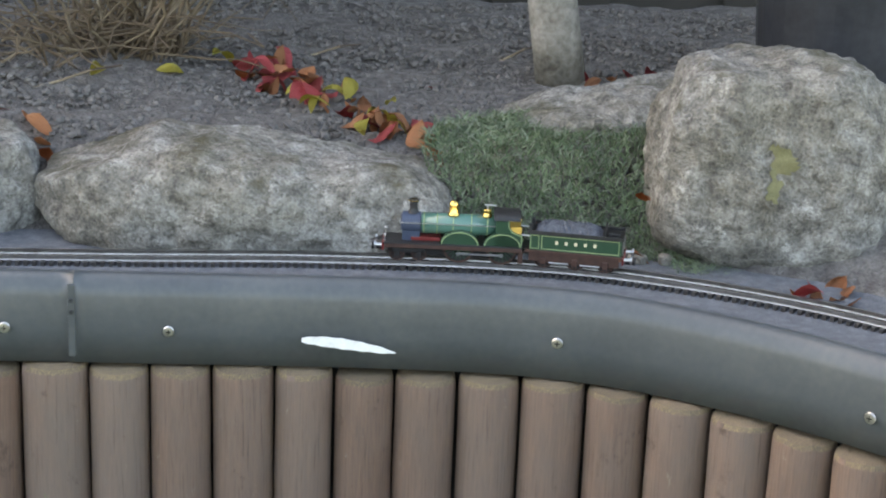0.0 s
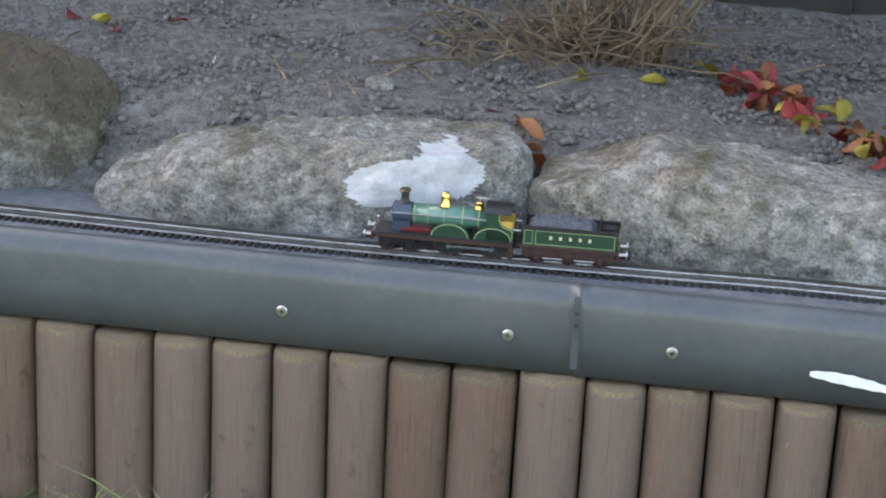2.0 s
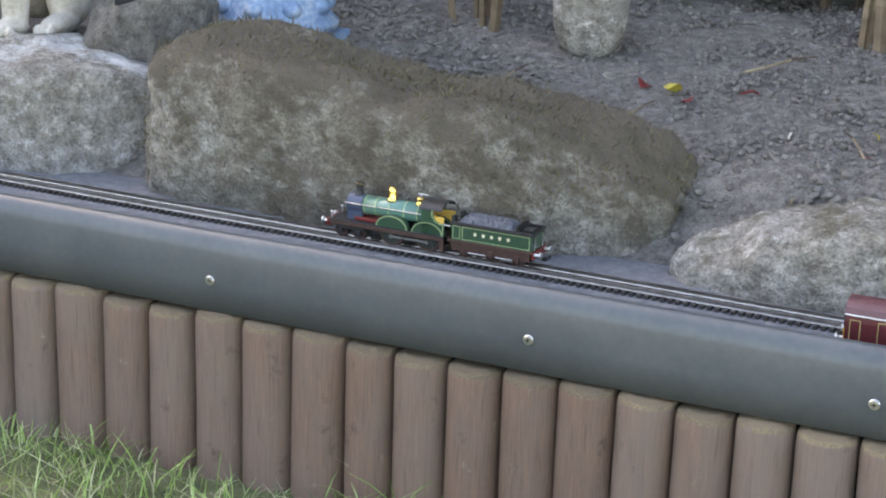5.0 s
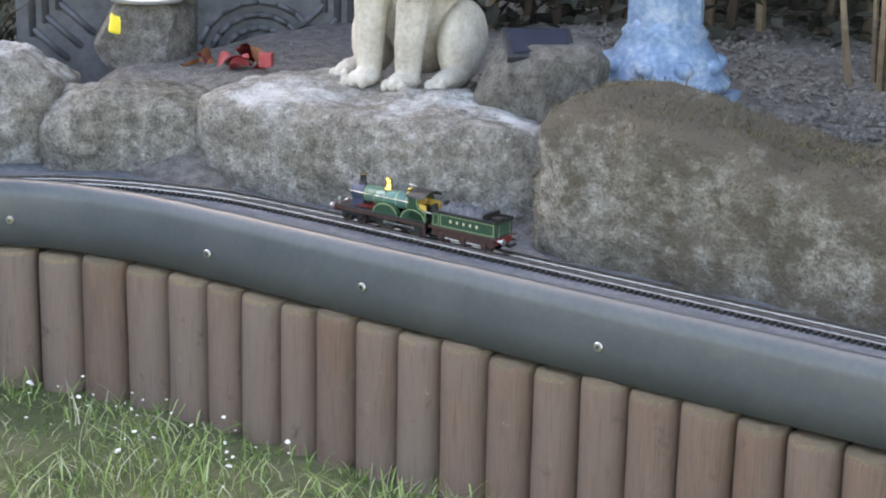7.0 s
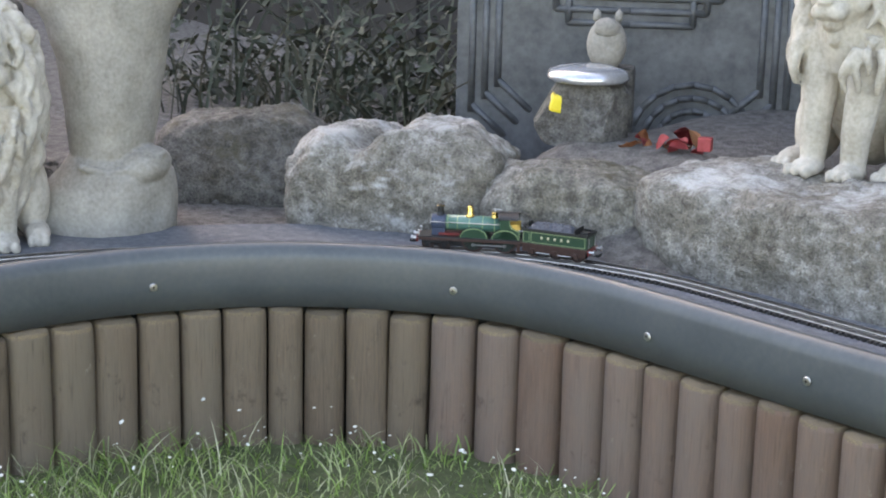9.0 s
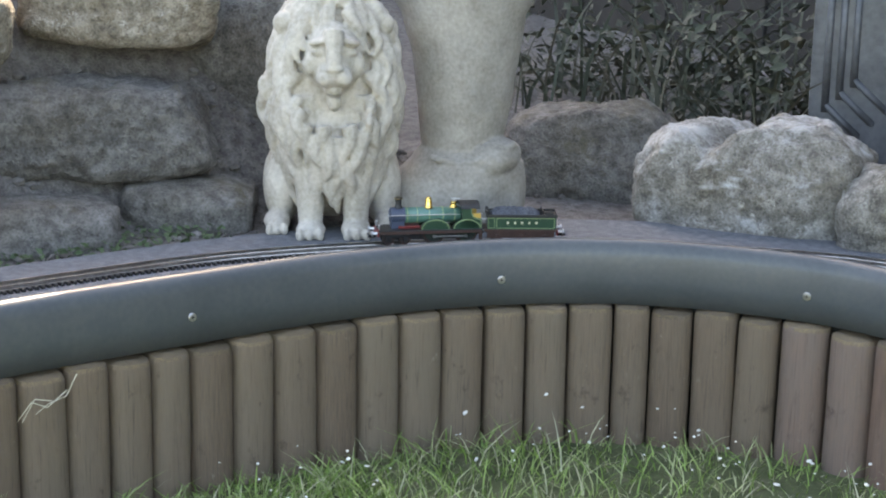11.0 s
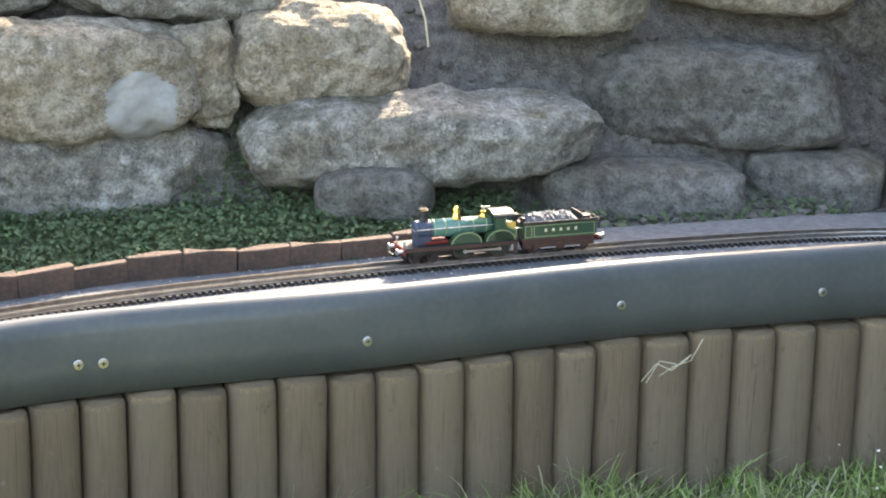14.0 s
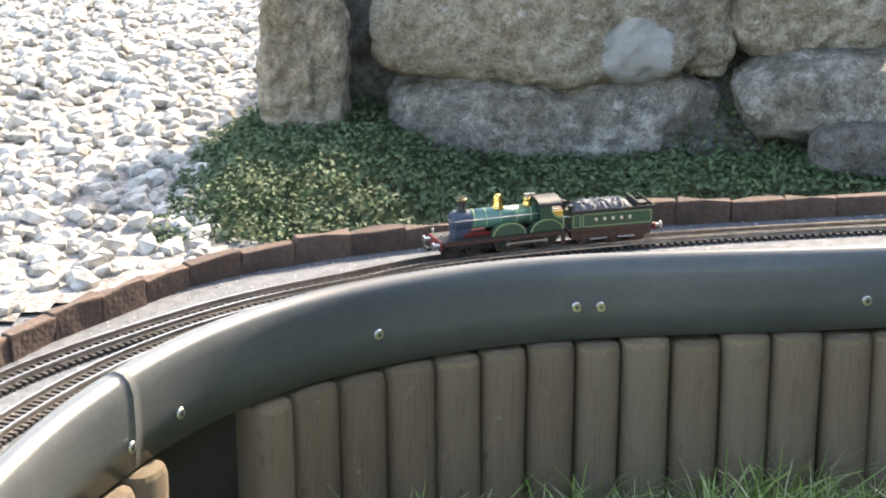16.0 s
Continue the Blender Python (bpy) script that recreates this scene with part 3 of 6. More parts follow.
lathe(bm, (0, 0, 0), [(0.0042, 0), (0.0044, 0.0008), (0.0036, 0.0018), (0.0012, 0.0020), (0.001, 0.0012)], 16)
part("head", bm, M_STEEL, screw, smooth=False)
bm = bmesh.new()
box(bm, (0, 0, 0.0021), (0.004, 0.0008, 0.0004))
box(bm, (0, 0, 0.0021), (0.0008, 0.004, 0.0004))
part("recess", bm, M_BLACK, screw)
first = True
for s in [(x, 0.569, z) for x, z in SCREWS] + SIDE_SCREWS:
    i = near_index(s[0], s[1])
    n = normals(band_line)[i]
    p = Vector((*band_line[i], s[2])) - 0.0030 * Vector((*n, 0))
    m = Matrix.Translation(p) @ Vector((-n[0], -n[1], 0)).to_track_quat("Z", "Y").to_matrix().to_4x4()
    if first:
        screw.matrix_world, first = m, False
    else:
        copy_thing(screw, m)

bm = bmesh.new()
vs = []
N = 14
for k in range(N + 1):
    t = k / N
    h = 0.0048 * math.sin(math.pi * min(1, max(0.0, t * 0.97 + 0.03))) ** 0.5 * (1.0 - 0.35 * t) + 0.0004 * math.sin(k * 2.3)
    c = 0.2595 - 0.0085 * t ** 1.6
    vs.append([bm.verts.new((-0.297 + 0.070 * t, 0.5655 - 0.0008 * t - d, c + s * h)) for s, d in ((1, 0), (-1, 0), (-1, 0.001), (1, 0.001))])
for a, b in zip(vs, vs[1:]):
    for j in range(4):
        bm.faces.new((a[j], a[(j + 1) % 4], b[(j + 1) % 4], b[j]))
bm.faces.new(vs[0])
bm.faces.new(vs[-1])
tagged(part("paint_smear", bm, M_WHITE), "white smear of paint on the plastic edging", "paint mark")

# ---- log roll ----
roll = empty("log_roll_edging", "low row of upright weathered wooden half logs", "log edging")
# joints between the logs, metres along the edging; past them the row goes on at an even pitch
JOINTS = [0.8436, 0.8797, 0.9249, 0.968, 1.0113, 1.051, 1.0904, 1.131, 1.169, 1.2104, 1.2515, 1.2936, 1.337, 1.379, 1.4184, 1.461, 1.508, 1.548, 1.589, 1.634,
          1.682, 1.725, 1.768, 1.8085, 1.8545, 1.900, 1.9475, 1.9935, 2.040, 2.087, 2.134, 2.179, 2.223, 2.2706, 2.309, 2.353, 2.399, 2.443, 2.494, 2.545,
          2.598, 2.652, 2.704, 2.7484, 2.7978, 2.8416, 2.8887, 2.9373, 2.984, 3.036, 3.083, 3.130, 3.177, 3.225, 3.2758, 3.32, 3.3675, 3.4154, 3.4635,
          3.5118, 3.5595, 3.6068, 3.653, 3.7007, 3.7443, 3.7901, 3.8387, 3.889, 3.939, 3.9845, 4.031, 4.078, 4.1231, 4.1687, 4.2157, 4.2633, 4.3116,
          4.3588, 4.4068, 4.4543, 4.5016]
arc = np.concatenate([[0], np.cumsum(np.linalg.norm(np.diff(band_line, axis=0), axis=1))])
nr_all = normals(band_line)
joints = [0.74 - 0.041 * k for k in range(9, -1, -1)] + JOINTS + list(np.arange(JOINTS[-1] + 0.0475, arc[-1] - 0.03, 0.0475))


def log_mesh(k, flat, material):
    """One upright log of width 1 across, its top chamfered; flat squares its face off."""
    bm = bmesh.new()
    n, w = 20, 2.0 + 1.2 * flat
    rings = []
    for r, z in ((1.0, -0.16), (1.0, -0.12), (1.0, -0.08), (1.0, -0.04), (1.0, -0.010), (0.985, -0.0055), (0.93, -0.0018), (0.6, 0.0)):
        ring = []
        for i in range(n):
            a_ = 2 * math.pi * i / n
            c, t = math.cos(a_), math.sin(a_)
            q = r * (abs(c) ** w + abs(t) ** w) ** (-1 / w)
            q *= 1 + 0.022 * noise.noise(Vector((c * 1.5, t * 1.5, z * 14 + k * 7))) + 0.012 * noise.noise(Vector((c * 5, t * 5, z * 30 + k * 3)))
            dz = 0.0016 * noise.noise(Vector((c * 2, t * 2, k * 5.3))) if z > -0.02 else 0
            ring.append(bm.verts.new((0.5 * q * c, 0.5 * q * t, z + dz)))
        rings.append(ring)
    for a_, b_ in zip(rings, rings[1:]):
        for i in range(n):
            bm.faces.new((a_[i], a_[(i + 1) % n], b_[(i + 1) % n], b_[i]))
    bm.faces.new(rings[-1])
    bmesh.ops.recalc_face_normals(bm, faces=bm.faces[:])
    me = bpy.data.meshes.new("log")
    bm.to_mesh(me)
    bm.free()
    me.materials.append(material)
    me.materials.append(M_LOGEND)
    for p in me.polygons:
        p.use_smooth = p.center.z < -0.007
        p.material_index = 1 if p.center.z > -0.0042 else 0
    return me


logs = [log_mesh(k, 0.15, M_LOG) for k in range(6)]
old_logs = [log_mesh(k + 10, 1.0, M_LOG_OLD) for k in range(6)]
rs = random.Random(5)
for s0, s1 in zip(joints, joints[1:]):
    if s1 - s0 > 0.07:      # a stretch with no logs
        continue
    p, n = ([float(np.interp((s0 + s1) / 2, arc, w[:, k])) for k in (0, 1)] for w in (band_line, nr_all))
    side = s1 < 2.46
    ob = new("log", (old_logs if side else logs)[rs.randrange(6)])
    ob.parent = roll
    wide = (s1 - s0) * rs.uniform(0.965, 0.995)
    ob.matrix_basis = (Matrix.Translation((p[0] + n[0] * 0.011, p[1] + n[1] * 0.011, 0.233 + rs.uniform(-0.003, 0.002)))
                       @ pose(0, 0, 0, 0, 0, math.degrees(math.atan2(n[1], n[0])) - 90 + (180 if rs.random() < 0.5 else 0)) @ pose(0, 0, 0, 0, rs.uniform(-0.6, 0.6), 0)
                       @ Matrix.Diagonal((wide, 0.045, 1, 1)))

# ---- tracks ----
def track(line, label):
    top = empty("railway_track", label, "track", group="tracks")
    d0 = DECK_TOP
    for side in (-0.00825, 0.00825):
        w = 0.0009
        ln = line + normals(line) * side
        v, f = sweep(ln, [(-w, d0 + 0.003), (-w * 0.5, d0 + 0.0045), (-w, d0 + 0.0055), (-w, RAIL_TOP), (w, RAIL_TOP), (w, d0 + 0.0055), (w * 0.5, d0 + 0.0045), (w, d0 + 0.003)])
        raw("rail", v, f, M_RAIL, top)
    vs, fs = [], []
    nr = normals(line)
    s = np.concatenate([[0], np.cumsum(np.linalg.norm(np.diff(line, axis=0), axis=1))])
    for q in np.arange(0.003, s[-1], 0.0068):
        c = np.array([np.interp(q, s, line[:, 0]), np.interp(q, s, line[:, 1])])
        n = np.array([np.interp(q, s, nr[:, 0]), np.interp(q, s, nr[:, 1])])
        d = np.array((n[1], -n[0]))
        o = len(vs)
        for zz in (d0 - 0.001, d0 + 0.0032):
            for a, b in ((-1, -1), (1, -1), (1, 1), (-1, 1)):
                e = c + n * a * 0.0145 + d * b * 0.0017
                vs.append((e[0], e[1], zz))
        fs += [(o, o + 3, o + 2, o + 1), (o + 4, o + 5, o + 6, o + 7)] + [(o + j, o + (j + 1) % 4, o + 4 + (j + 1) % 4, o + 4 + j) for j in range(4)]
    tagged(raw("sleepers", vs, fs, M_SLEEPER, top), kind="stuff")
    return top


track(far_line, "two nickel rails on dark sleepers, far line by the rocks")
track(near_line, "two nickel rails on dark sleepers, line close to the edging")


# ---- rocks ----
def rock(label, c, size, yaw, material, seed, power=3.4, rough=1.0, tilt=0.0, sub=6, patch=None, cleft=None):
    """A boulder: a squared-off ball with planes struck off it, broken up by noise; c is the middle of its underside.
    patch: material, place along and up its front from -1 to 1, half width and half height there, name and label.
    cleft: place along it from -1 to 1, half width and depth of a groove across its top."""
    bm = bmesh.new()
    bmesh.ops.create_icosphere(bm, subdivisions=sub, radius=1.0)
    sx, sy, sz = (s / 2 for s in size)
    r = random.Random(seed * 17 + 5)
    planes = []
    for k in range(11):
        n = Vector((r.uniform(-1, 1), r.uniform(-1, 1), r.uniform(-0.4, 1))).normalized()
        planes.append((n, (abs(n.x) + abs(n.y) + abs(n.z)) * r.uniform(0.66, 0.88)))
    o = Vector((seed * 7.31, seed * 3.17, seed * 1.93))
    for w in bm.verts:
        n = w.co.normalized()
        p = n * (abs(n.x) ** power + abs(n.y) ** power + abs(n.z) ** power) ** (-1 / power)
        for q, d in planes:
            e = p.dot(q) - d
            if e > 0:
                p -= q * e * 0.85
        if cleft and p.z > -0.3:
            p.z -= cleft[2] * (p.z + 0.3) * math.exp(-((p.x - cleft[0] - 0.25 * p.y) / cleft[1]) ** 2)
        q = Vector((p.x * sx, p.y * sy, p.z * sz))
        a = rough * (0.012 * noise.noise(q * 11 + o) + 0.0065 * noise.noise(q * 27 + o) + 0.0038 * noise.noise(q * 62 + o)
                     + 0.0024 * noise.noise(q * 140 + o) + 0.0014 * abs(noise.noise(q * 290 + o)))
        q += n * a * min(1.0, sz / 0.05)
        w.co = (q.x, q.y, q.z + sz)
    bm.normal_update()
    sel = []
    if patch:
        pm, px, pz, pw, ph, pname, plabel = patch
        rag = 1.3 if pname == "lichen" else 0.3
        for f in bm.faces:
            m = f.calc_center_median()
            u, t = m.x / sx, m.z / sz - 1
            k = ((u - px) / pw) ** 2 + ((t - pz) / ph) ** 2 + rag * noise.noise(m * 38 + o) + 0.4 * rag * noise.noise(m * 120)
            if k < 1 and f.normal.y < 0.25:
                sel.append([(v.co + v.normal * 0.0016)[:] for v in f.verts])
    ob = part("rock", bm, material, smooth=True)
    ob.matrix_world = pose(*c, 0, tilt, yaw)
    if sel:
        ids, vs, fs = {}, [], []
        for tri in sel:
            for v in tri:
                if v not in ids:
                    ids[v] = len(vs)
                    vs.append(v)
            fs.append([ids[v] for v in tri])
        raw(pname, vs, fs, pm, ob, True)["label"] = plabel
    return tagged(ob, label, "rock", "border rocks")


rock("big pale grey granite boulder with yellow lichen", (0.095, 0.800, 0.255), (0.205, 0.16, 0.180), -3, M_ROCK, 1, 4.6, 1.0, 3, 6,
     (M_LICHEN, -0.12, 0.10, 0.16, 0.26, "lichen", "yellow-green lichen"))
rock("low grey stone slab half buried in soil", (-0.015, 0.945, 0.280), (0.24, 0.15, 0.090), 8, M_ROCK, 2, 3.4, 1.0, -10)
rock("long rounded grey boulder with pale crest", (-0.352, 0.818, 0.232), (0.360, 0.16, 0.116), -2, M_ROCK, 3, 3.2, 1.0, 5)
# its pale patch paints dappled sunlight onto the front
rock("long low grey rock with a pale patch of painted sunlight", (-0.715, 0.820, 0.220), (0.385, 0.14, 0.116), 2, M_ROCK, 4, 3.6, 1.0, -8, 6,
     (M_DAPPLE, 0.54, 0.42, 0.30, 0.36, "mortar_patch", "smooth white patch that paints a sun dapple"))
mossy = rock("long brown rock thick with moss on top", (-1.202, 0.846, 0.205), (0.525, 0.19, 0.190), 1, M_ROCK_MOSS, 5, 6.0, 1.0, 7)
rock("squared grey rock blotched with white lichen", (-1.696, 0.868, 0.190), (0.445, 0.215, 0.181), 3, M_ROCK_SPOT, 6, 6.0, 1.0, 0)
rock("small squared grey rock", (-2.018, 0.805, 0.185), (0.205, 0.17, 0.170), 36, M_ROCK, 7, 5.5, 1.0, 0)
rock("rounded rock whitened on its top", (-2.212, 0.705, 0.185), (0.275, 0.21, 0.196), 36, M_ROCK_CRUST, 8, 3.4, 1.2, 0, 6, None, (-0.22, 0.16, 0.20))
# shade beside the statue is put into this boulder's dark tones
rock("boulder beside the statue, coloured dark for the shade", (-2.47, 0.670, 0.190), (0.26, 0.20, 0.170), 46, M_ROCK_DARK, 9, 3.4)
WALLROCKS = [
    ("big flat-faced pale tan wall stone with a crack", (-2.585, -0.745, 0.345), (0.325, 0.17, 0.112), 88, M_ROCK_TAN, 11, 3.8),
    ("smooth grey wall stone in the lower course", (-2.580, -0.725, 0.238), (0.340, 0.16, 0.118), 90, M_ROCK, 12, 3.0),
    ("upright stone standing at the wall's end", (-2.535, -0.984, 0.272), (0.092, 0.10, 0.185), 92, M_ROCK_TAN, 13, 3.4),
    ("narrow upright stone wedged in the wall", (-2.60, -0.565, 0.34), (0.058, 0.12, 0.125), 86, M_ROCK_TAN, 14, 3.2),
    ("brown wall stone in the upper course", (-2.60, -0.448, 0.362), (0.180, 0.16, 0.105), 84, M_ROCK_TAN, 15, 3.0),
    ("long rounded grey stone lying in the wall", (-2.53, -0.345, 0.293), (0.375, 0.15, 0.086), 84, M_ROCK, 16, 2.8),
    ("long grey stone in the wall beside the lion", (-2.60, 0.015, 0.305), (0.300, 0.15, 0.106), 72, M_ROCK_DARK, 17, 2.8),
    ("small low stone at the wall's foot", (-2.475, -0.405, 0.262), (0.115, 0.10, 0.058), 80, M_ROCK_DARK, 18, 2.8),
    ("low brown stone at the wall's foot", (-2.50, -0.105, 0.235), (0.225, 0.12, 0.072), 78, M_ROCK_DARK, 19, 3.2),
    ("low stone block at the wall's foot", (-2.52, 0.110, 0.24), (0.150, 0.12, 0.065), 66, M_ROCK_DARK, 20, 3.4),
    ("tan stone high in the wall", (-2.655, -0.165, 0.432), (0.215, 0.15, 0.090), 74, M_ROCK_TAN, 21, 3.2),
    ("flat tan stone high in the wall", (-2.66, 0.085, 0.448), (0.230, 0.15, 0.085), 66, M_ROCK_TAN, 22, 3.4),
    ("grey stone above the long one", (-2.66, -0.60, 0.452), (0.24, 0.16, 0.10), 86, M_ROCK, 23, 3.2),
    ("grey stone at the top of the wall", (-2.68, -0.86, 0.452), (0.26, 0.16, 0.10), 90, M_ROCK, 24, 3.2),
    # the last three are dark to stand for shade in the gaps
    ("dark stone added behind the wall's end to fill a shaded gap", (-2.665, -0.925, 0.26), (0.13, 0.11, 0.19), 90, M_ROCK_DARK, 27, 3.2),
    ("brown stone behind the statues, darkened for the shaded gap", (-2.66, 0.30, 0.30), (0.26, 0.16, 0.22), 60, M_ROCK_DARK, 25, 3.0),
    ("tan stone behind the lion's head, darkened for the shade", (-2.72, 0.29, 0.46), (0.24, 0.16, 0.12), 60, M_ROCK_DARK, 26, 3.0),
]
for lab, c, s, yaw, m_, sd, pw in WALLROCKS:
    rock(lab, c, (s[0] * 1.03, s[1], s[2] * 1.04), yaw, m_, sd, pw + 0.7, 1.1, random.Random(sd).uniform(-3, 3), 6 if sd < 18 else 5,
         (M_CEMENT, 0.64, -0.35, 0.22, 0.60, "cement_patch", "smooth grey cement repair") if sd == 11 else None)

# ---- statues ----
def statue(name, label, category, build, material, m):
    bm = bmesh.new()
    build(bm)
    ob = part(name, bm, material, smooth=True)
    mod = ob.modifiers.new("merge", "REMESH")
    mod.mode, mod.voxel_size, mod.use_smooth_shade = "VOXEL", 0.0019, True
    whole = bpy.data.meshes.new_from_object(ob.evaluated_get(bpy.context.evaluated_depsgraph_get()))
    ob.modifiers.clear()
    ob.data = whole
    ob.matrix_world = m
    return tagged(ob, label, category)


def lion(bm, s=1.0, hem=0.036, seed=3):
    """A seated lion that faces +x, 0.28 high, its feet on z = 0; the mane falls to the height hem."""
    rr = random.Random(seed)
    zs = (0.03, 0.055, 0.09, 0.125, 0.16, 0.195, 0.225, 0.252, 0.270)
    wide = (0.030, 0.038, 0.051, 0.059, 0.059, 0.055, 0.046, 0.031, 0.010)
    ball(bm, (-0.030, 0, 0.105), (0.052, 0.050, 0.105), pose(0, 0, 0, 0, 14, 0), 3)
    ball(bm, (0.020, 0, max(0.108, hem + 0.05)), (0.030, 0.036, 0.052), None, 3)
    core = [(float(np.interp(h, zs, wide)), h) for h in np.linspace(hem + 0.005, 0.268, 26)]
    first = len(bm.verts)
    lathe(bm, (0, 0, 0), core, 36)
    bm.verts.ensure_lookup_table()
    for w in bm.verts[first:]:
        w.co.x, w.co.y = w.co.x * 0.84 - 0.008, w.co.y * 1.04
    for sy in (-1, 1):
        ball(bm, (-0.028, sy * 0.054, 0.046), (0.040, 0.022, 0.046), pose(0, 0, 0, 0, -18, 0), 3)
        ball(bm, (0.008, sy * 0.060, 0.011), (0.034, 0.015, 0.012), None, 2)
        limb(bm, [(0.036, sy * 0.024, 0.006), (0.034, sy * 0.024, 0.05), (0.026, sy * 0.027, 0.10), (0.018, sy * 0.029, 0.15)], 0.0125, 0.024, 14)
        ball(bm, (0.034, sy * 0.024, 0.052), (0.0145, 0.0145, 0.016), None, 2)
        ball(bm, (0.044, sy * 0.024, 0.010), (0.023, 0.0165, 0.011), None, 2)
        for t in (-1, 0, 1):
            ball(bm, (0.064, sy * 0.025 + t * 0.0105, 0.008), (0.009, 0.0055, 0.008), None, 1)
            ball(bm, (0.038, sy * 0.060 + t * 0.008, 0.008), (0.009, 0.0048, 0.008), None, 1)
    hz = 0.193
    ball(bm, (0.034, 0, hz), (0.030, 0.031, 0.038), None, 3)
    ball(bm, (0.058, 0, hz - 0.014), (0.019, 0.019, 0.014), None, 3)
    ball(bm, (0.056, 0, hz - 0.029), (0.014, 0.012, 0.009), None, 2)
    ball(bm, (0.052, 0, hz - 0.042), (0.009, 0.008, 0.013), None, 2)
    ball(bm, (0.074, 0, hz - 0.006), (0.006, 0.010, 0.005), None, 2)
    limb(bm, [(0.060, 0, hz + 0.032), (0.072, 0, hz - 0.002)], 0.011, 0.008, 10)
    for sy in (-1, 1):
        ball(bm, (0.066, sy * 0.009, hz - 0.017), (0.012, 0.011, 0.009), None, 2)
        ball(bm, (0.056, sy * 0.0165, hz + 0.009), (0.006, 0.0085, 0.0045), None, 2)
        ball(bm, (0.056, sy * 0.016, hz + 0.020), (0.010, 0.012, 0.0045), pose(0, 0, 0, sy * -14, 0, 0), 2)
        ball(bm, (0.046, sy * 0.024, hz - 0.006), (0.010, 0.009, 0.014), None, 2)
        ball(bm, (0.014, sy * 0.052, hz + 0.034), (0.008, 0.013, 0.013), None, 2)
    z = 0.262
    row = 0
    while z > hem + 0.02:
        n = 23 if z < 0.24 else 13
        for k in range(n):
            t = (k + 0.5 * (row % 2)) / n * 2 * math.pi + rr.uniform(-0.14, 0.14)
            side = abs((t + math.pi) % (2 * math.pi) - math.pi)
            if side < 0.62 and 0.140 < z < 0.236 or side < 0.35 and 0.13 < z < 0.24:
                continue
            l, turn = rr.uniform(0.034, 0.052), rr.uniform(-0.16, 0.16)
            r0 = rr.uniform(0.0062, 0.0096)
            ph, lift = rr.uniform(0, 6.28), rr.uniform(0.003, 0.011)
            pts = []
            for i in range(7):
                u = i / 6
                zz = max(hem - 0.01, z + 0.006 - l * u)
                g = float(np.interp(zz, zs, wide)) + lift * math.sin(u * 2.7) + 0.004 * u
                tt = t + turn * u + 0.06 * math.sin(u * 5 + ph)
                chest = 0.016 * max(0.0, math.cos(tt)) * float(smooth01(0.17 - zz, 0.0, 0.05))
                pts.append((-0.006 + chest + g * 0.84 * math.cos(tt), g * 1.06 * math.sin(tt), zz))
            tube(bm, pts, [r0 * (1 - 0.75 * (i / 6) ** 1.6) for i in range(7)])
        z -= 0.0130
        row += 1
    for w in bm.verts:
        k = w.co * 60
        w.co += 0.0010 * Vector((noise.noise(k), noise.noise(k + Vector((9, 0, 0))), noise.noise(k + Vector((0, 9, 0)))))
        w.co *= s


def torso(bm):
    """A broken-off cast-stone garden figure: a broad draped foot, waist and chest, no more."""
    prof = [(0.00, 0.088, 0.074, -0.006), (0.025, 0.086, 0.074, -0.004), (0.05, 0.078, 0.072, 0.004), (0.070, 0.066, 0.066, 0.012), (0.080, 0.056, 0.058, 0.009), (0.088, 0.0475, 0.050, 0.006), (0.100, 0.049, 0.052, 0.006),
            (0.135, 0.0545, 0.058, 0.007), (0.17, 0.058, 0.060, 0.008), (0.20, 0.063, 0.060, 0.008), (0.24, 0.073, 0.062, 0.005), (0.275, 0.088, 0.063, 0.003), (0.31, 0.092, 0.060, 0.0), (0.36, 0.060, 0.048, 0.0), (0.40, 0.032, 0.032, 0.0)]
    n, rings = 40, []
    for z, a, b, o in prof:
        rings.append([bm.verts.new((b * math.cos(2 * math.pi * i / n) * (1 + 0.05 * math.cos(4 * math.pi * i / n)), a * math.sin(2 * math.pi * i / n) + o, z)) for i in range(n)])
    for a, b in zip(rings, rings[1:]):
        for i in range(n):
            bm.faces.new((a[i], a[(i + 1) % n], b[(i + 1) % n], b[i]))
    bm.faces.new(rings[0])
    bm.faces.new(rings[-1])
    bmesh.ops.subdivide_edges(bm, edges=bm.edges[:], cuts=1, use_grid_fill=True)
    ball(bm, (0.030, 0.040, 0.078), (0.038, 0.036, 0.024), pose(0, 0, 0, 12, 0, 0), 3)
    limb(bm, [(0.056, -0.03, 0.082), (0.062, 0.005, 0.075), (0.062, 0.045, 0.084), (0.047, 0.068, 0.098)], 0.004, 0.005, 8)
    ball(bm, (0.045, -0.012, 0.292), (0.024, 0.028, 0.012), None, 3)
    for sy in (-1, 1):
        ball(bm, (0.005, sy * 0.088, 0.32), (0.030, 0.026, 0.065), pose(0, 0, 0, sy * -14, 0, 0), 3)
    for w in bm.verts:
        k = w.co * 40
        w.co += 0.0022 * Vector((noise.noise(k), noise.noise(k + Vector((9, 0, 0))), 0))


statue("lion_statue", "cream cast-stone seated lion with a curly mane", "statue", lambda b: lion(b, 1.05), M_STATUE, pose(-2.398, 0.236, DECK_TOP - 0.004, 0, 0, -27))
statue("torso_statue", "weathered grey cast-stone torso of a garden figure", "statue", torso, M_STATUE_DULL, pose(-2.388, 0.396, DECK_TOP - 0.004, 0, 0, -33))
statue("lion_statue", "small weathered cast-stone lion seated on the rock", "statue", lambda b: lion(b, 1.05, 0.105, 8), M_STATUE, pose(-1.745, 0.958, 0.3655, 0, 0, -84))

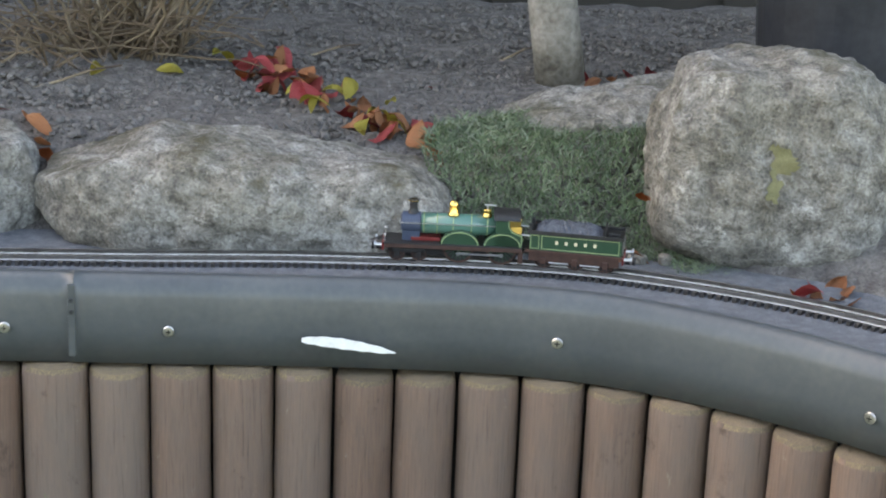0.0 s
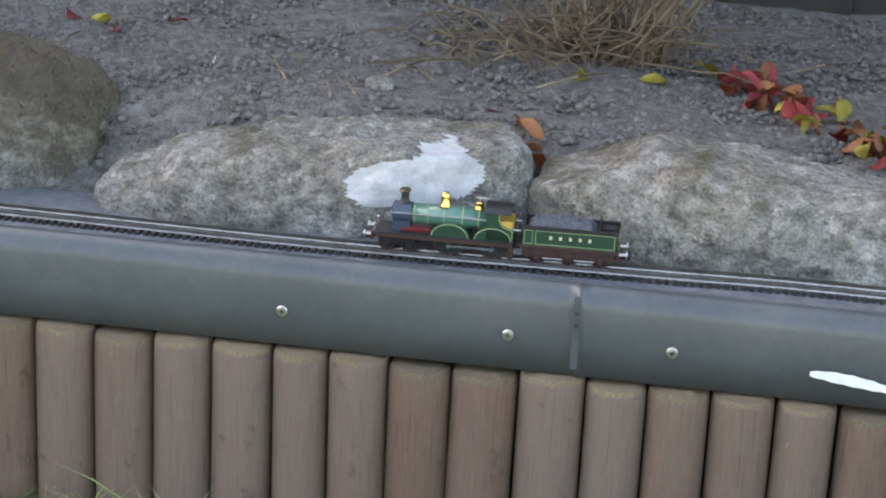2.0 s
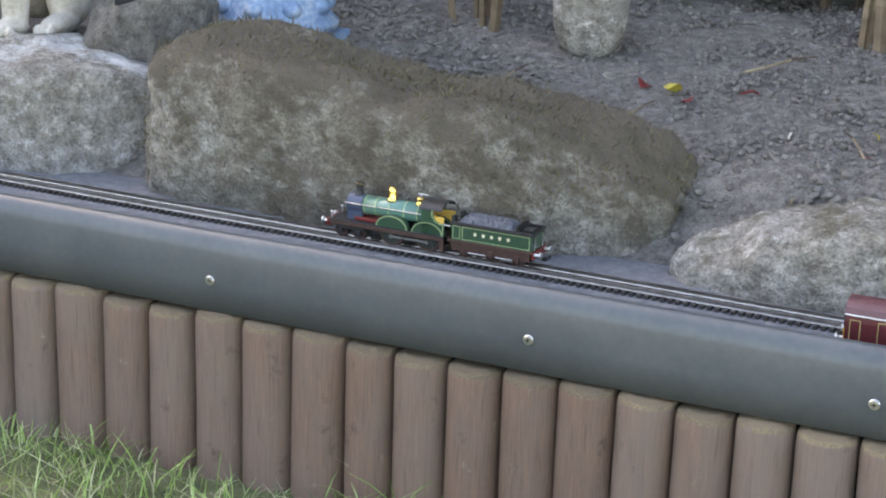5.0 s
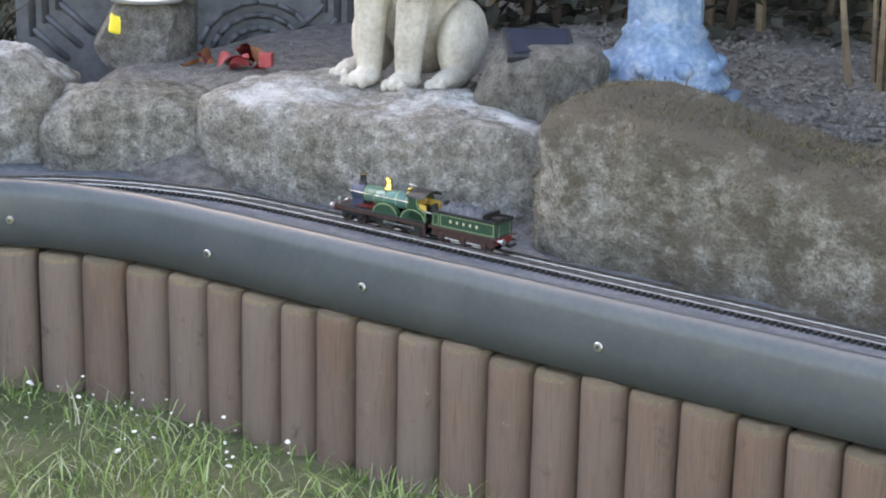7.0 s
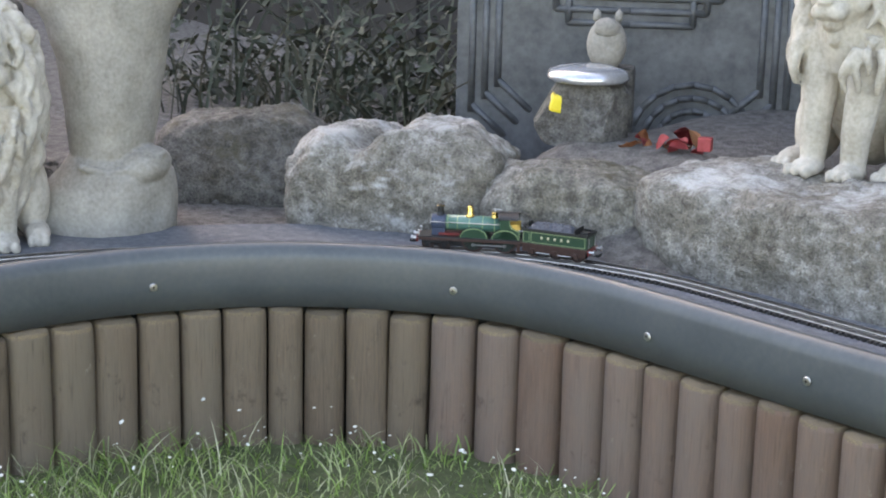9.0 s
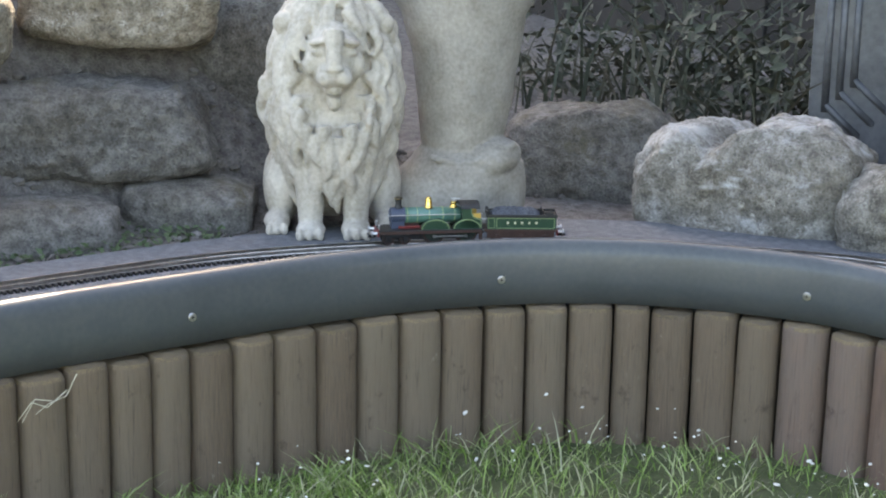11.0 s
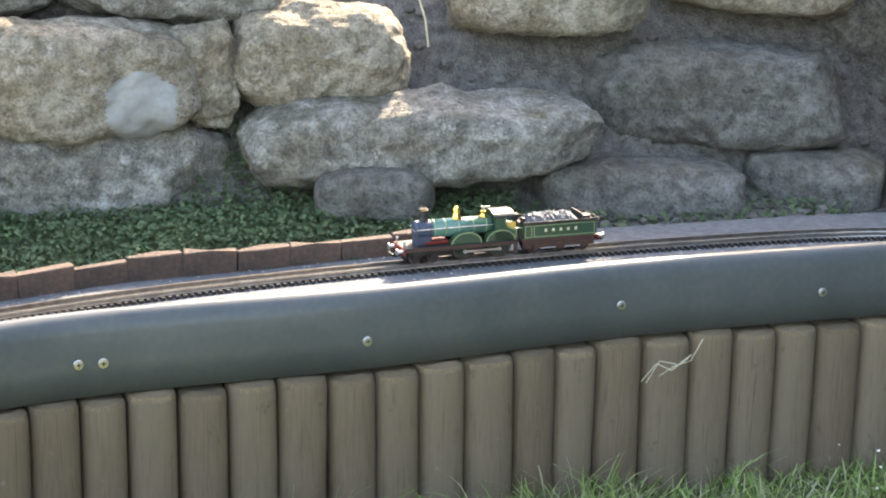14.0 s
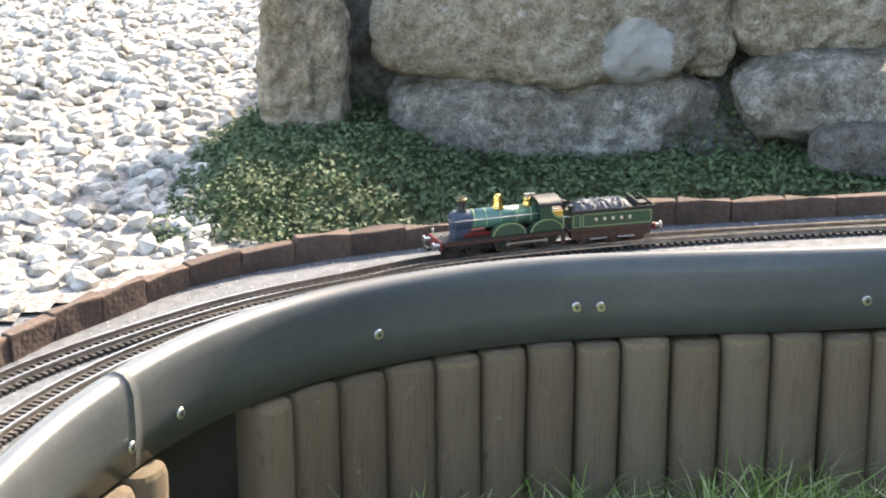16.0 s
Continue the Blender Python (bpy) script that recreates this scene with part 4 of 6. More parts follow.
# ---- blue column ----
col = empty("column", "blue painted ornamental column foot standing in the soil", "column", pose(-1.485, 1.085, 0.352))
bm = bmesh.new()
box(bm, (0, 0, 0.008), (0.130, 0.130, 0.022), 0.003)
part("plinth", bm, M_BLUE, col)
bm = bmesh.new()
lathe(bm, (0, 0, 0.026), [(0.074, 0), (0.075, 0.008), (0.066, 0.016), (0.062, 0.03), (0.052, 0.045), (0.046, 0.055), (0.048, 0.060), (0.041, 0.068), (0.040, 0.075)], 28)
for k in range(9):
    a = k * 2 * math.pi / 9
    ball(bm, (0.060 * math.cos(a), 0.060 * math.sin(a), 0.052), (0.012, 0.012, 0.010))
part("base", bm, M_BLUE, col, smooth=True)
bm = bmesh.new()
lathe(bm, (0, 0, 0.095), [(0.043, 0), (0.042, 0.15), (0.041, 0.34), (0.048, 0.35), (0.048, 0.37)], 8)
part("shaft", bm, M_BLUE, col)


# ---- solar lights ----
def solar_light(label, c, yaw, s, crown):
    top = empty("solar_light", label, "solar light", pose(*c, 0, 0, yaw), "solar lights")
    bm = bmesh.new()
    bmesh.ops.create_icosphere(bm, subdivisions=4, radius=1.0)
    r = random.Random(int(s * 100))
    facets = [(Vector((math.cos(a), math.sin(a), r.uniform(-0.2, 0.5))).normalized(), r.uniform(0.72, 0.86)) for a in (0.3, 1.2, 2.3, 3.3, 4.1, 5.0, 5.8)]
    for w in bm.verts:
        n = w.co.normalized()
        k = 1 + 0.12 * noise.noise(n * 2.3 + Vector((s * 40, 1, 2)))
        p = n * k
        for d, e in facets:
            p -= d * max(0.0, p.dot(d) - e)
        w.co = Vector((p.x * 0.058, p.y * 0.052, max(-0.03, min(0.040, p.z * 0.05)) + 0.03)) * s
    part("body", bm, M_ROCK_DARK, top)
    tilt = pose(0, 0, 0.0725 * s, 22, 0, 0)
    if not crown:
        bm = bmesh.new()
        box(bm, (-0.01 * s, -0.012 * s, 0.0), (0.056 * s, 0.044 * s, 0.008), 0.002, tilt)
        part("panel_frame", bm, M_DARKPOT, top)
        bm = bmesh.new()
        box(bm, (-0.01 * s, -0.012 * s, 0.0052), (0.046 * s, 0.034 * s, 0.003), 0.0, tilt)
        part("solar_panel", bm, M_SOLAR, top)
    else:
        bm = bmesh.new()
        lathe(bm, (0, 0, 0.070 * s), [(0.05, 0), (0.052, 0.005), (0.048, 0.012), (0.030, 0.017), (0.01, 0.018)], 24)
        part("lid", bm, M_SILVER, top, "silvery domed lid", smooth=True)
        bm = bmesh.new()
        box(bm, (-0.050, -0.016, 0.044), (0.016, 0.026, 0.022), 0.004, pose(0, 0, 0, 0, 12, 10))
        part("lens", bm, M_YELLOW, top, "bright yellow lens")
    return top


solar_light("dark stone-shaped solar light with a tilted panel", (-1.548, 0.948, 0.345), 42, 1.32, False)
solar_light("dark stone-shaped solar light with silvery lid", (-2.122, 0.928, 0.345), 40, 1.15, True)
bm = bmesh.new()
ball(bm, (0, 0, 0.03), (0.026, 0.022, 0.034), None, 3)
ball(bm, (0.0, -0.012, 0.052), (0.018, 0.013, 0.014), None, 2)
for sx in (-1, 1):
    ball(bm, (sx * 0.014, 0, 0.066), (0.006, 0.005, 0.010), None, 1)
bm.verts.ensure_lookup_table()
ob = part("owl_figurine", bm, M_STATUE_DULL, smooth=True)
ob.matrix_world = pose(-2.16, 1.00, 0.43, 0, 0, 40)
tagged(ob, "small brown stone owl behind the solar light", "figurine")
bm = bmesh.new()
box(bm, (0, 0, 0.05), (0.07, 0.06, 0.20), 0.01)
ob = part("rock", bm, M_ROCK_DARK)
ob.matrix_world = pose(-2.17, 1.015, 0.28, 0, 0, 40)
tagged(ob, "dark stone under the owl", "rock", "border rocks")

# ---- moulded grey panel ----
pan = empty("planter_panel", "grey cast panel with raised stepped mouldings", "panel", pose(-2.235, 1.125, 0.29, 0, 0, 40))
bm = bmesh.new()
box(bm, (0, 0.02, 0.16), (0.475, 0.03, 0.36), 0.006)
part("plate", bm, M_PANEL, pan)


def moulding(pts, w=0.006):
    bm = bmesh.new()
    for a, b in zip(pts, pts[1:]):
        rod(bm, (a[0], 0.004, a[1]), (b[0], 0.004, b[1]), w, None, 8)
        ball(bm, (b[0], 0.004, b[1]), (w, w, w), None, 1)
    part("moulding", bm, M_PANEL, pan, smooth=True)


for o in (0.0, 0.018, 0.036):
    for sx in (-1, 1):
        moulding([(sx * (0.215 - o), 0.05 + o), (sx * (0.215 - o), 0.26 - o), (sx * (0.12 - o), 0.26 - o), (sx * (0.12 - o), 0.215 - o), (sx * 0.0, 0.215 - o)], 0.0048)
        moulding([(sx * (0.215 - o), 0.06 + o), (sx * (0.17 - o), 0.02 + o)], 0.0048)
    moulding([(0.09 + (0.085 - o) * math.cos(a * math.pi / 10), 0.015 + (0.085 - o) * math.sin(a * math.pi / 10)) for a in range(11)], 0.0045)

# ---- trunk, stems, tub ----
tree = empty("tree", "small tree with pale weathered bark behind the rocks", "tree", pose(-0.055, 1.16, 0.30))
bm = bmesh.new()
limb(bm, [(0.016, 0, -0.05), (0.010, 0, 0.03), (-0.004, 0, 0.12), (-0.012, 0.01, 0.3), (-0.02, 0.03, 0.7), (0.0, 0.02, 1.2)], 0.030, 0.016, 16)
for w in bm.verts:
    w.co += 0.004 * Vector((noise.noise(w.co * 40), noise.noise(w.co * 40 + Vector((5, 5, 5))), 0))
part("trunk", bm, M_BARK, tree, smooth=True)
rs = random.Random(11)
bm = bmesh.new()
for k in range(12):
    a, h = rs.uniform(0, 6.28), rs.uniform(0.7, 1.15)
    limb(bm, [(0, 0.02, h), (0.15 * math.cos(a), 0.15 * math.sin(a), h + 0.15), (0.32 * math.cos(a), 0.32 * math.sin(a), h + 0.22)], 0.009, 0.003, 6)
part("limbs", bm, M_BARK, tree)


def leaf_cloud(n, place, size, seed):
    """Loose leaves: small folded quads at the places that place() gives."""
    r = np.random.RandomState(seed)
    vs, fs = [], []
    for i in range(n):
        c, up = place(r)
        q = Euler((r.uniform(-0.9, 0.9), r.uniform(-0.9, 0.9), r.uniform(0, 6.28))).to_matrix()
        s = size * r.uniform(0.6, 1.3)
        o = len(vs)
        for x, y, z in ((0, -1, 0), (0.55, 0, 0.18), (0, 1, 0), (-0.55, 0, 0.18)):
            vs.append(tuple(Vector(c) + q @ Vector((x * s, y * s, z * s))))
        fs += [(o, o + 1, o + 2), (o, o + 2, o + 3)]
    return vs, fs


def crown_place(r):
    a, u = r.uniform(0, 6.28), r.uniform(0, 1) ** 0.5
    return (0.42 * u * math.cos(a), 0.42 * u * math.sin(a), 1.1 + r.uniform(-0.28, 0.35)), None


v, f = leaf_cloud(1800, crown_place, 0.025, 4)
raw("crown", v, f, M_IVY, tree)
tub = empty("garden_tub", "black plastic garden tub", "tub", pose(0.235, 1.10, 0.33))
bm = bmesh.new()
lathe(bm, (0, 0, 0), [(0.085, 0), (0.095, 0.15), (0.10, 0.26), (0.107, 0.262), (0.107, 0.28), (0.098, 0.28), (0.09, 0.2), (0.0, 0.2)][:7], 32)
part("body", bm, M_DARKPOT, tub, smooth=False)
bm = bmesh.new()
lathe(bm, (0, 0, 0.262), [(0.108, 0), (0.112, 0.004), (0.112, 0.018), (0.108, 0.022)], 32)
part("rim", bm, M_DARKPOT, tub)


def stems(label, c, n, spread, height, seed, lean=0.35, name="shrub", thick=0.0022, crook=0.0):
    """Bare stems from one foot; a share of them lies low, and crook bends each one this way and that."""
    top = empty(name, label, "shrub", pose(*c), "shrubs")
    r = random.Random(seed)
    for k in range(n):
        bm = bmesh.new()
        a, l = r.uniform(0, 6.28), r.uniform(0.4, 1.0)
        x, y = r.uniform(-1, 1) * spread * 0.3, r.uniform(-1, 1) * spread * 0.3
        d = r.uniform(0.1, 1) * spread
        h = height * l * (1.0 if r.random() > lean else r.uniform(0.1, 0.4))
        pts = []
        for i in range(6):
            u = i / 5
            w = crook * u
            pts.append((x + d * u * math.cos(a) + w * r.uniform(-1, 1), y + d * u * math.sin(a) + w * r.uniform(-1, 1), -0.01 + (h + 0.016) * (u if h > 0.05 else math.sin(u * 2.2) * 0.8) + 0.5 * w * r.uniform(-1, 1)))
        t = thick * r.uniform(0.4, 1.2)
        limb(bm, pts, t, t * 0.4, 5)
        part("stem", bm, M_TWIG, top)
    return top


stems("leafless clump of thin dry brown twigs", (-0.50, 1.22, 0.345), 170, 0.20, 0.22, 21, 0.45, thick=0.0019, crook=0.03)
stems("cut back stems and dead twigs at a plant's foot", (-0.60, 1.16, 0.348), 60, 0.17, 0.06, 22, 0.75, thick=0.0018, crook=0.02)
stems("tall bare stems rising from the soil", (-1.30, 1.25, 0.36), 8, 0.10, 0.5, 23, 0.1, thick=0.006)
stems("tall bare stems rising from the soil", (-0.86, 1.32, 0.37), 6, 0.06, 0.5, 24, 0.1, thick=0.007)
stems("tall bare stems rising from the soil", (-0.80, 1.36, 0.37), 7, 0.2, 0.5, 25, 0.1, thick=0.005)
rock("small pale stone with moss in the soil", (-1.145, 1.19, 0.36), (0.085, 0.06, 0.13), 20, M_ROCK_PALE, 31, 2.6, 0.12, 0, 3)
rock("small pebble lying in the soil", (-0.70, 0.98, 0.335), (0.03, 0.025, 0.018), 20, M_ROCK_PALE, 32, 2.4, 0.12, 0, 2)

# ---- twigs lying about ----
rs = random.Random(77)
TW = [(-0.84, 0.86, 0.10, 70), (-0.70, 1.02, 0.07, 10), (-0.80, 0.98, 0.05, 120), (-0.66, 1.02, 0.05, 160), (-0.30, 1.25, 0.09, -20), (-0.09, 1.26, 0.06, -15), (-1.16, 0.98, 0.14, 110),
      (-1.03, 1.00, 0.05, 30), (-0.95, 1.20, 0.11, 15), (-0.05, 0.90, 0.05, 130), (-0.74, 0.93, 0.04, 100), (-0.72, 0.94, 0.045, 125), (-1.2, 1.05, 0.1, 60), (-0.55, 1.06, 0.12, 5)]
for x, y, l, a in TW:
    z = float(bed_height(x, y)) + 0.005
    bm = bmesh.new()
    c, s = math.cos(radians(a)), math.sin(radians(a))
    pts = [(l * t * c - l * 0.12 * s * math.sin(t * 3.1 + x), l * t * s + l * 0.12 * c * math.sin(t * 3.1 + x), 0.012 * math.sin(t * 3.1)) for t in (-0.5, -0.25, 0, 0.25, 0.5)]
    limb(bm, pts, 0.0018, 0.0009, 6)
    ob = part("twig", bm, M_TWIG)
    ob.location = (x, y, z)
    tagged(ob, "thin dry twig lying on the soil", "twig", "fallen twigs")


for lab, c, pts, t in (("pale bent straw standing in the wall", (-2.56, -0.33, 0.43), [(0, 0, 0), (0.0, -0.004, 0.03), (0.0, -0.012, 0.055), (0.0, -0.030, 0.062)], 0.0012),
                       ("dry grass strand caught under the edging", (-2.108, -0.19, 0.222), [(0, 0, 0), (0.004, -0.02, -0.012), (0.006, -0.035, -0.004), (0.008, -0.05, -0.020)], 0.0007),
                       ("dry grass strand caught under the edging", (-2.108, -0.18, 0.236), [(0, 0, 0), (0.004, -0.012, -0.018), (0.006, -0.030, -0.022), (0.006, -0.042, -0.030)], 0.0006),
                       ("dry grass strand caught under the edging", (-2.106, -0.205, 0.215), [(0, 0, 0), (0.006, -0.018, 0.006), (0.006, -0.030, -0.014)], 0.0006)):
    bm = bmesh.new()
    limb(bm, pts, t, t * 0.6, 6)
    ob = part("straw", bm, M_STRAW)
    ob.location = c
    tagged(ob, lab, "straw", "straws")


# ---- fallen leaves and petals ----
def leaf_mesh(material, seed, w=0.5):
    r = random.Random(seed)
    bm = bmesh.new()
    rows = []
    for i in range(7):
        t = i / 6
        half = w * (math.sin(math.pi * t) ** 0.7) * 0.5 + 0.01
        curl = 0.28 * math.sin(t * 3.0 + seed)
        rows.append([bm.verts.new(((t - 0.5), half * k, curl + 0.35 * abs(k) ** 2 * half * (1 if seed % 2 else -0.6) + r.uniform(-0.02, 0.02))) for k in (-1, -0.5, 0, 0.5, 1)])
    for a, b in zip(rows, rows[1:]):
        for j in range(4):
            bm.faces.new((a[j], a[j + 1], b[j + 1], b[j]))
    bmesh.ops.solidify(bm, geom=bm.faces[:], thickness=0.02)
    me = bpy.data.meshes.new("leaf")
    bm.to_mesh(me)
    bm.free()
    me.materials.append(material)
    return me


KINDS = {"red": [leaf_mesh(M_LEAF_RED, k, 0.75) for k in (1, 2)], "orange": [leaf_mesh(M_LEAF_ORANGE, k, 0.6) for k in (3, 4, 5)],
         "yellow": [leaf_mesh(M_LEAF_YELLOW, k, 0.5) for k in (6, 7)], "white": [leaf_mesh(M_LEAF_WHITE, k, 0.7) for k in (8, 9)], "green": [leaf_mesh(M_LEAF_GREEN, k, 0.55) for k in (10, 11)]}
LABEL = {"red": "crumpled red petal or leaf lying on the soil", "orange": "curled dry orange-brown fallen leaf", "yellow": "fallen yellow leaf with brown spots",
         "white": "pale withered petal on the soil", "green": "dark green leaf low to the soil"}
rs = random.Random(9)


def leaf(kind, x, y, size, z=None, lift=0.0):
    ob = new("fallen_leaf", rs.choice(KINDS[kind]))
    zz = (float(bed_height(x, y)) if z is None else z) + size * 0.12 + lift
    ob.matrix_world = pose(x, y, zz, rs.uniform(-35, 35), rs.uniform(-35, 35), rs.uniform(0, 360)) @ Matrix.Diagonal((size, size, size, 1))
    tagged(ob, LABEL[kind], "leaf", "fallen leaves")


for k, x, y, s in [("red", -0.181, 1.123, 0.020), ("red", -0.984, 0.859, 0.024), ("white", -1.076, 0.828, 0.022), ("yellow", -0.793, 1.034, 0.014), ("red", -0.58, 0.95, 0.024),
                   ("yellow", -1.013, 1.087, 0.034), ("red", -1.05, 1.10, 0.022), ("white", -1.165, 0.922, 0.014), ("white", -0.295, 1.108, 0.011), ("white", -0.12, 1.096, 0.012),
                   ("yellow", -0.52, 1.10, 0.030), ("red", -0.99, 1.07, 0.018), ("white", -1.09, 1.12, 0.022), ("white", -0.87, 1.0, 0.014), ("red", -0.79, 0.98, 0.012), ("red", -0.94, 1.11, 0.02),
                   ("yellow", -0.45, 1.13, 0.028), ("yellow", -0.40, 1.19, 0.036), ("green", -0.80, 1.30, 0.04), ("green", -0.75, 1.27, 0.03), ("green", -0.9, 1.28, 0.03)]:
    leaf(k, x, y, s)
for k in range(80):      # drift of dry leaves running down to the rocks
    t = rs.random()
    leaf(rs.choice(["orange", "orange", "orange", "orange", "red", "yellow"] if t > 0.3 else ["orange", "orange", "red"]), -0.37 + 0.17 * t + rs.uniform(-0.03, 0.03), 1.165 - 0.275 * t + rs.uniform(-0.035, 0.035),
         rs.uniform(0.018, 0.034), None, rs.uniform(0, 0.012))
for k in range(10):      # by the tree's foot
    leaf("orange" if k % 3 else "red", 0.02 + rs.uniform(-0.05, 0.06), 1.16 + rs.uniform(-0.05, 0.04), rs.uniform(0.02, 0.03))
for k in range(8):       # under the boulder
    leaf("orange" if k % 4 else "red", 0.12 + rs.uniform(-0.02, 0.04), 0.675 + rs.uniform(-0.02, 0.02), rs.uniform(0.018, 0.028), DECK_TOP)
for k in range(5):
    leaf("orange", -0.03 + rs.uniform(-0.02, 0.02), 0.755 + rs.uniform(-0.01, 0.01), 0.022, 0.32 if k == 0 else DECK_TOP)
for k in range(7):
    leaf("orange" if k % 3 else "red", -0.24 + rs.uniform(-0.06, 0.06), 0.750 + rs.uniform(-0.004, 0.006), 0.020, DECK_TOP)
for k in range(7):       # between two boulders
    leaf("orange", -0.555 + 0.04 * k / 7, 0.93 - 0.10 * k / 7, 0.026, None, 0.004)
for k in range(16):      # beside the moulded panel
    leaf(rs.choice(["orange", "orange", "red"]), -2.0 + rs.uniform(-0.04, 0.05), 0.92 + rs.uniform(-0.03, 0.03), rs.uniform(0.02, 0.032), 0.352, rs.uniform(0, 0.015))
leaf("red", -1.945, 0.934, 0.026, 0.352)
for k in range(4):
    leaf("orange", -1.60 + rs.uniform(-0.03, 0.03), 0.93 + rs.uniform(-0.02, 0.02), 0.026, 0.36)
bm = bmesh.new()
box(bm, (0, 0, 0.008), (0.016, 0.016, 0.016), 0.002)
ob = part("red_cube", bm, M_LEAF_RED)
ob.matrix_world = pose(-1.93, 0.93, 0.365, 0, 0, 30)
tagged(ob, "small bright red plastic cube on the soil", "toy block")


# ---- loose stuff: clods, gravel, grass, cushion plants ----
def scatter_stones(name, n, place, lo, hi, material, seed, label, category, sub=1, flat=0.75):
    r = np.random.RandomState(seed)
    src = []
    for k in range(8):
        bm = bmesh.new()
        bmesh.ops.create_icosphere(bm, subdivisions=sub, radius=1.0)
        for w in bm.verts:
            w.co *= 1 + 0.35 * noise.noise(w.co * 1.3 + Vector((k * 5.1, 0, 0)))
        src.append((np.array([w.co[:] for w in bm.verts]), [tuple(x.index for x in fc.verts) for fc in bm.faces]))
        bm.free()
    vs, fs, o = [], [], 0
    for i in range(n):
        c = place(r)
        if c is None:
            continue
        s = lo + (hi - lo) * r.rand() ** 2.2
        a, fc = src[i % 8]
        q = np.array(Euler((r.uniform(-0.5, 0.5), r.uniform(-0.5, 0.5), r.uniform(0, 6.28))).to_matrix())
        vs.append((a * np.array((s * r.uniform(0.8, 1.3), s, s * flat))) @ q.T + np.array(c) + np.array((0, 0, s * 0.25)))
        fs += [tuple(x + o for x in t) for t in fc]
        o += len(a)
    ob = raw(name, np.concatenate(vs), fs, material, smooth=False)
    return tagged(ob, label, category, kind="stuff")


rr = np.random.RandomState(3)
cx, cy = rr.uniform(-1.75, 0.35, 34000), 0.82 + 0.76 * rr.rand(34000) ** 1.1
cz = bed_height(cx, cy)
cl = iter(zip(cx, cy, cz))
scatter_stones("soil_clods", 34000, lambda r: next(cl), 0.0009, 0.0048, M_CLOD, 4, "crumbs and clods of dry grey soil", "soil")
kx, ky = rr.uniform(-2.75, -2.42, 1500), rr.uniform(-0.8, 0.6, 1500)
kz = bed_height(kx, ky)
kl = iter(zip(kx, ky, kz))
scatter_stones("soil_clods", 1500, lambda r: next(kl), 0.002, 0.009, M_CLOD, 5, "crumbs of dark soil between the wall stones", "soil")
px_, py_ = rr.uniform(-5.0, -1.7, 26000), rr.uniform(-2.3, 0.1, 26000)
pd = band_distance(px_, py_)
ok = (pd > 0.225) & ((py_ < -1.02) | (px_ < -3.0)) & (py_ < 0.2 + 0 * px_)
pz = bed_height(px_, py_)
gl = iter([(a, b, c + 0.012) for a, b, c, k in zip(px_, py_, pz, ok) if k])
scatter_stones("gravel", int(ok.sum()), lambda r: next(gl), 0.006, 0.0155, M_GRAVEL, 6, "bright white sunlit limestone gravel", "gravel", 1, 0.7)
gx_, gy_ = rr.uniform(-2.33, -1.2, 14000), rr.uniform(-1.4, 0.0, 14000)
gd_ = band_distance(gx_, gy_)
dl = [(a, b, DECK_TOP - 0.0004) for a, b, k in zip(gx_, gy_, gd_) if 0.033 < k < 0.25]
dl = iter(dl)
scatter_stones("grit", sum(1 for k in gd_ if 0.033 < k < 0.25), lambda r: next(dl), 0.0006, 0.0016, M_GRAVEL, 7, "fine pale grit strewn on the trackbed", "grit", 1, 0.7)


sheet = (gx < -1.6) & (gy < -0.98) & (gd > 0.20) | (gx < -2.95) & (gd > 0.2) & (gy < 0.5)
cells = [(int(idx[i, j]), int(idx[i + 1, j]), int(idx[i + 1, j + 1]), int(idx[i, j + 1])) for i in range(gx.shape[0] - 1) for j in range(gx.shape[1] - 1)
         if sheet[i, j] and sheet[i + 1, j] and sheet[i + 1, j + 1] and sheet[i, j + 1]]
ob = raw("gravel_bed", np.stack([gx.ravel(), gy.ravel(), gz.ravel() + 0.012], 1), cells, M_GRAVELBED, smooth=True)
tagged(ob, "pale dusty ground under the gravel", "gravel", kind="structure")


def blades(name, pts, hmin, hmax, width, material, seed, label, category, lean=0.5):
    r = np.random.RandomState(seed)
    vs, fs = [], []
    for x, y, z, k in pts:
        h = (hmin + (hmax - hmin) * r.rand() ** 1.8) * k
        a, b = r.uniform(0, 6.28), r.uniform(0, 6.28)
        l = h * lean * r.uniform(0.2, 1.2)
        w = width * r.uniform(0.6, 1.3)
        o = len(vs)
        for t in (0.0, 0.4, 0.75):
            c = (x + l * t * t * math.cos(b), y + l * t * t * math.sin(b), z + h * (t - 0.15 * t * t * lean))
            e = w * (1 - 0.5 * t)
            vs += [(c[0] + e * math.cos(a), c[1] + e * math.sin(a), c[2]), (c[0] - e * math.cos(a), c[1] - e * math.sin(a), c[2])]
        vs.append((x + l * math.cos(b), y + l * math.sin(b), z + h * (1 - 0.15 * lean)))
        fs += [(o, o + 1, o + 3, o + 2), (o + 2, o + 3, o + 5, o + 4), (o + 4, o + 5, o + 6)]
    return tagged(raw(name, vs, fs, material), label, category, kind="stuff")


ax, ay = rr.uniform(-2.15, 0.3, 170000), rr.uniform(-1.05, 0.57, 170000)
ax[:30000], ay[:30000] = rr.uniform(-2.13, -1.75, 30000), rr.uniform(-0.95, 0.1, 30000)
ad = -band_distance(ax, ay)
keep = (ad > 0.012) & (ad < 0.55) & (rr.rand(170000) < np.clip(0.42 - ad * 0.3, 0.12, 1))
tuft = np.array([0.75 + 0.6 * noise.noise(Vector((a * 9, b * 9, 0.5))) for a, b in zip(ax[keep], ay[keep])])
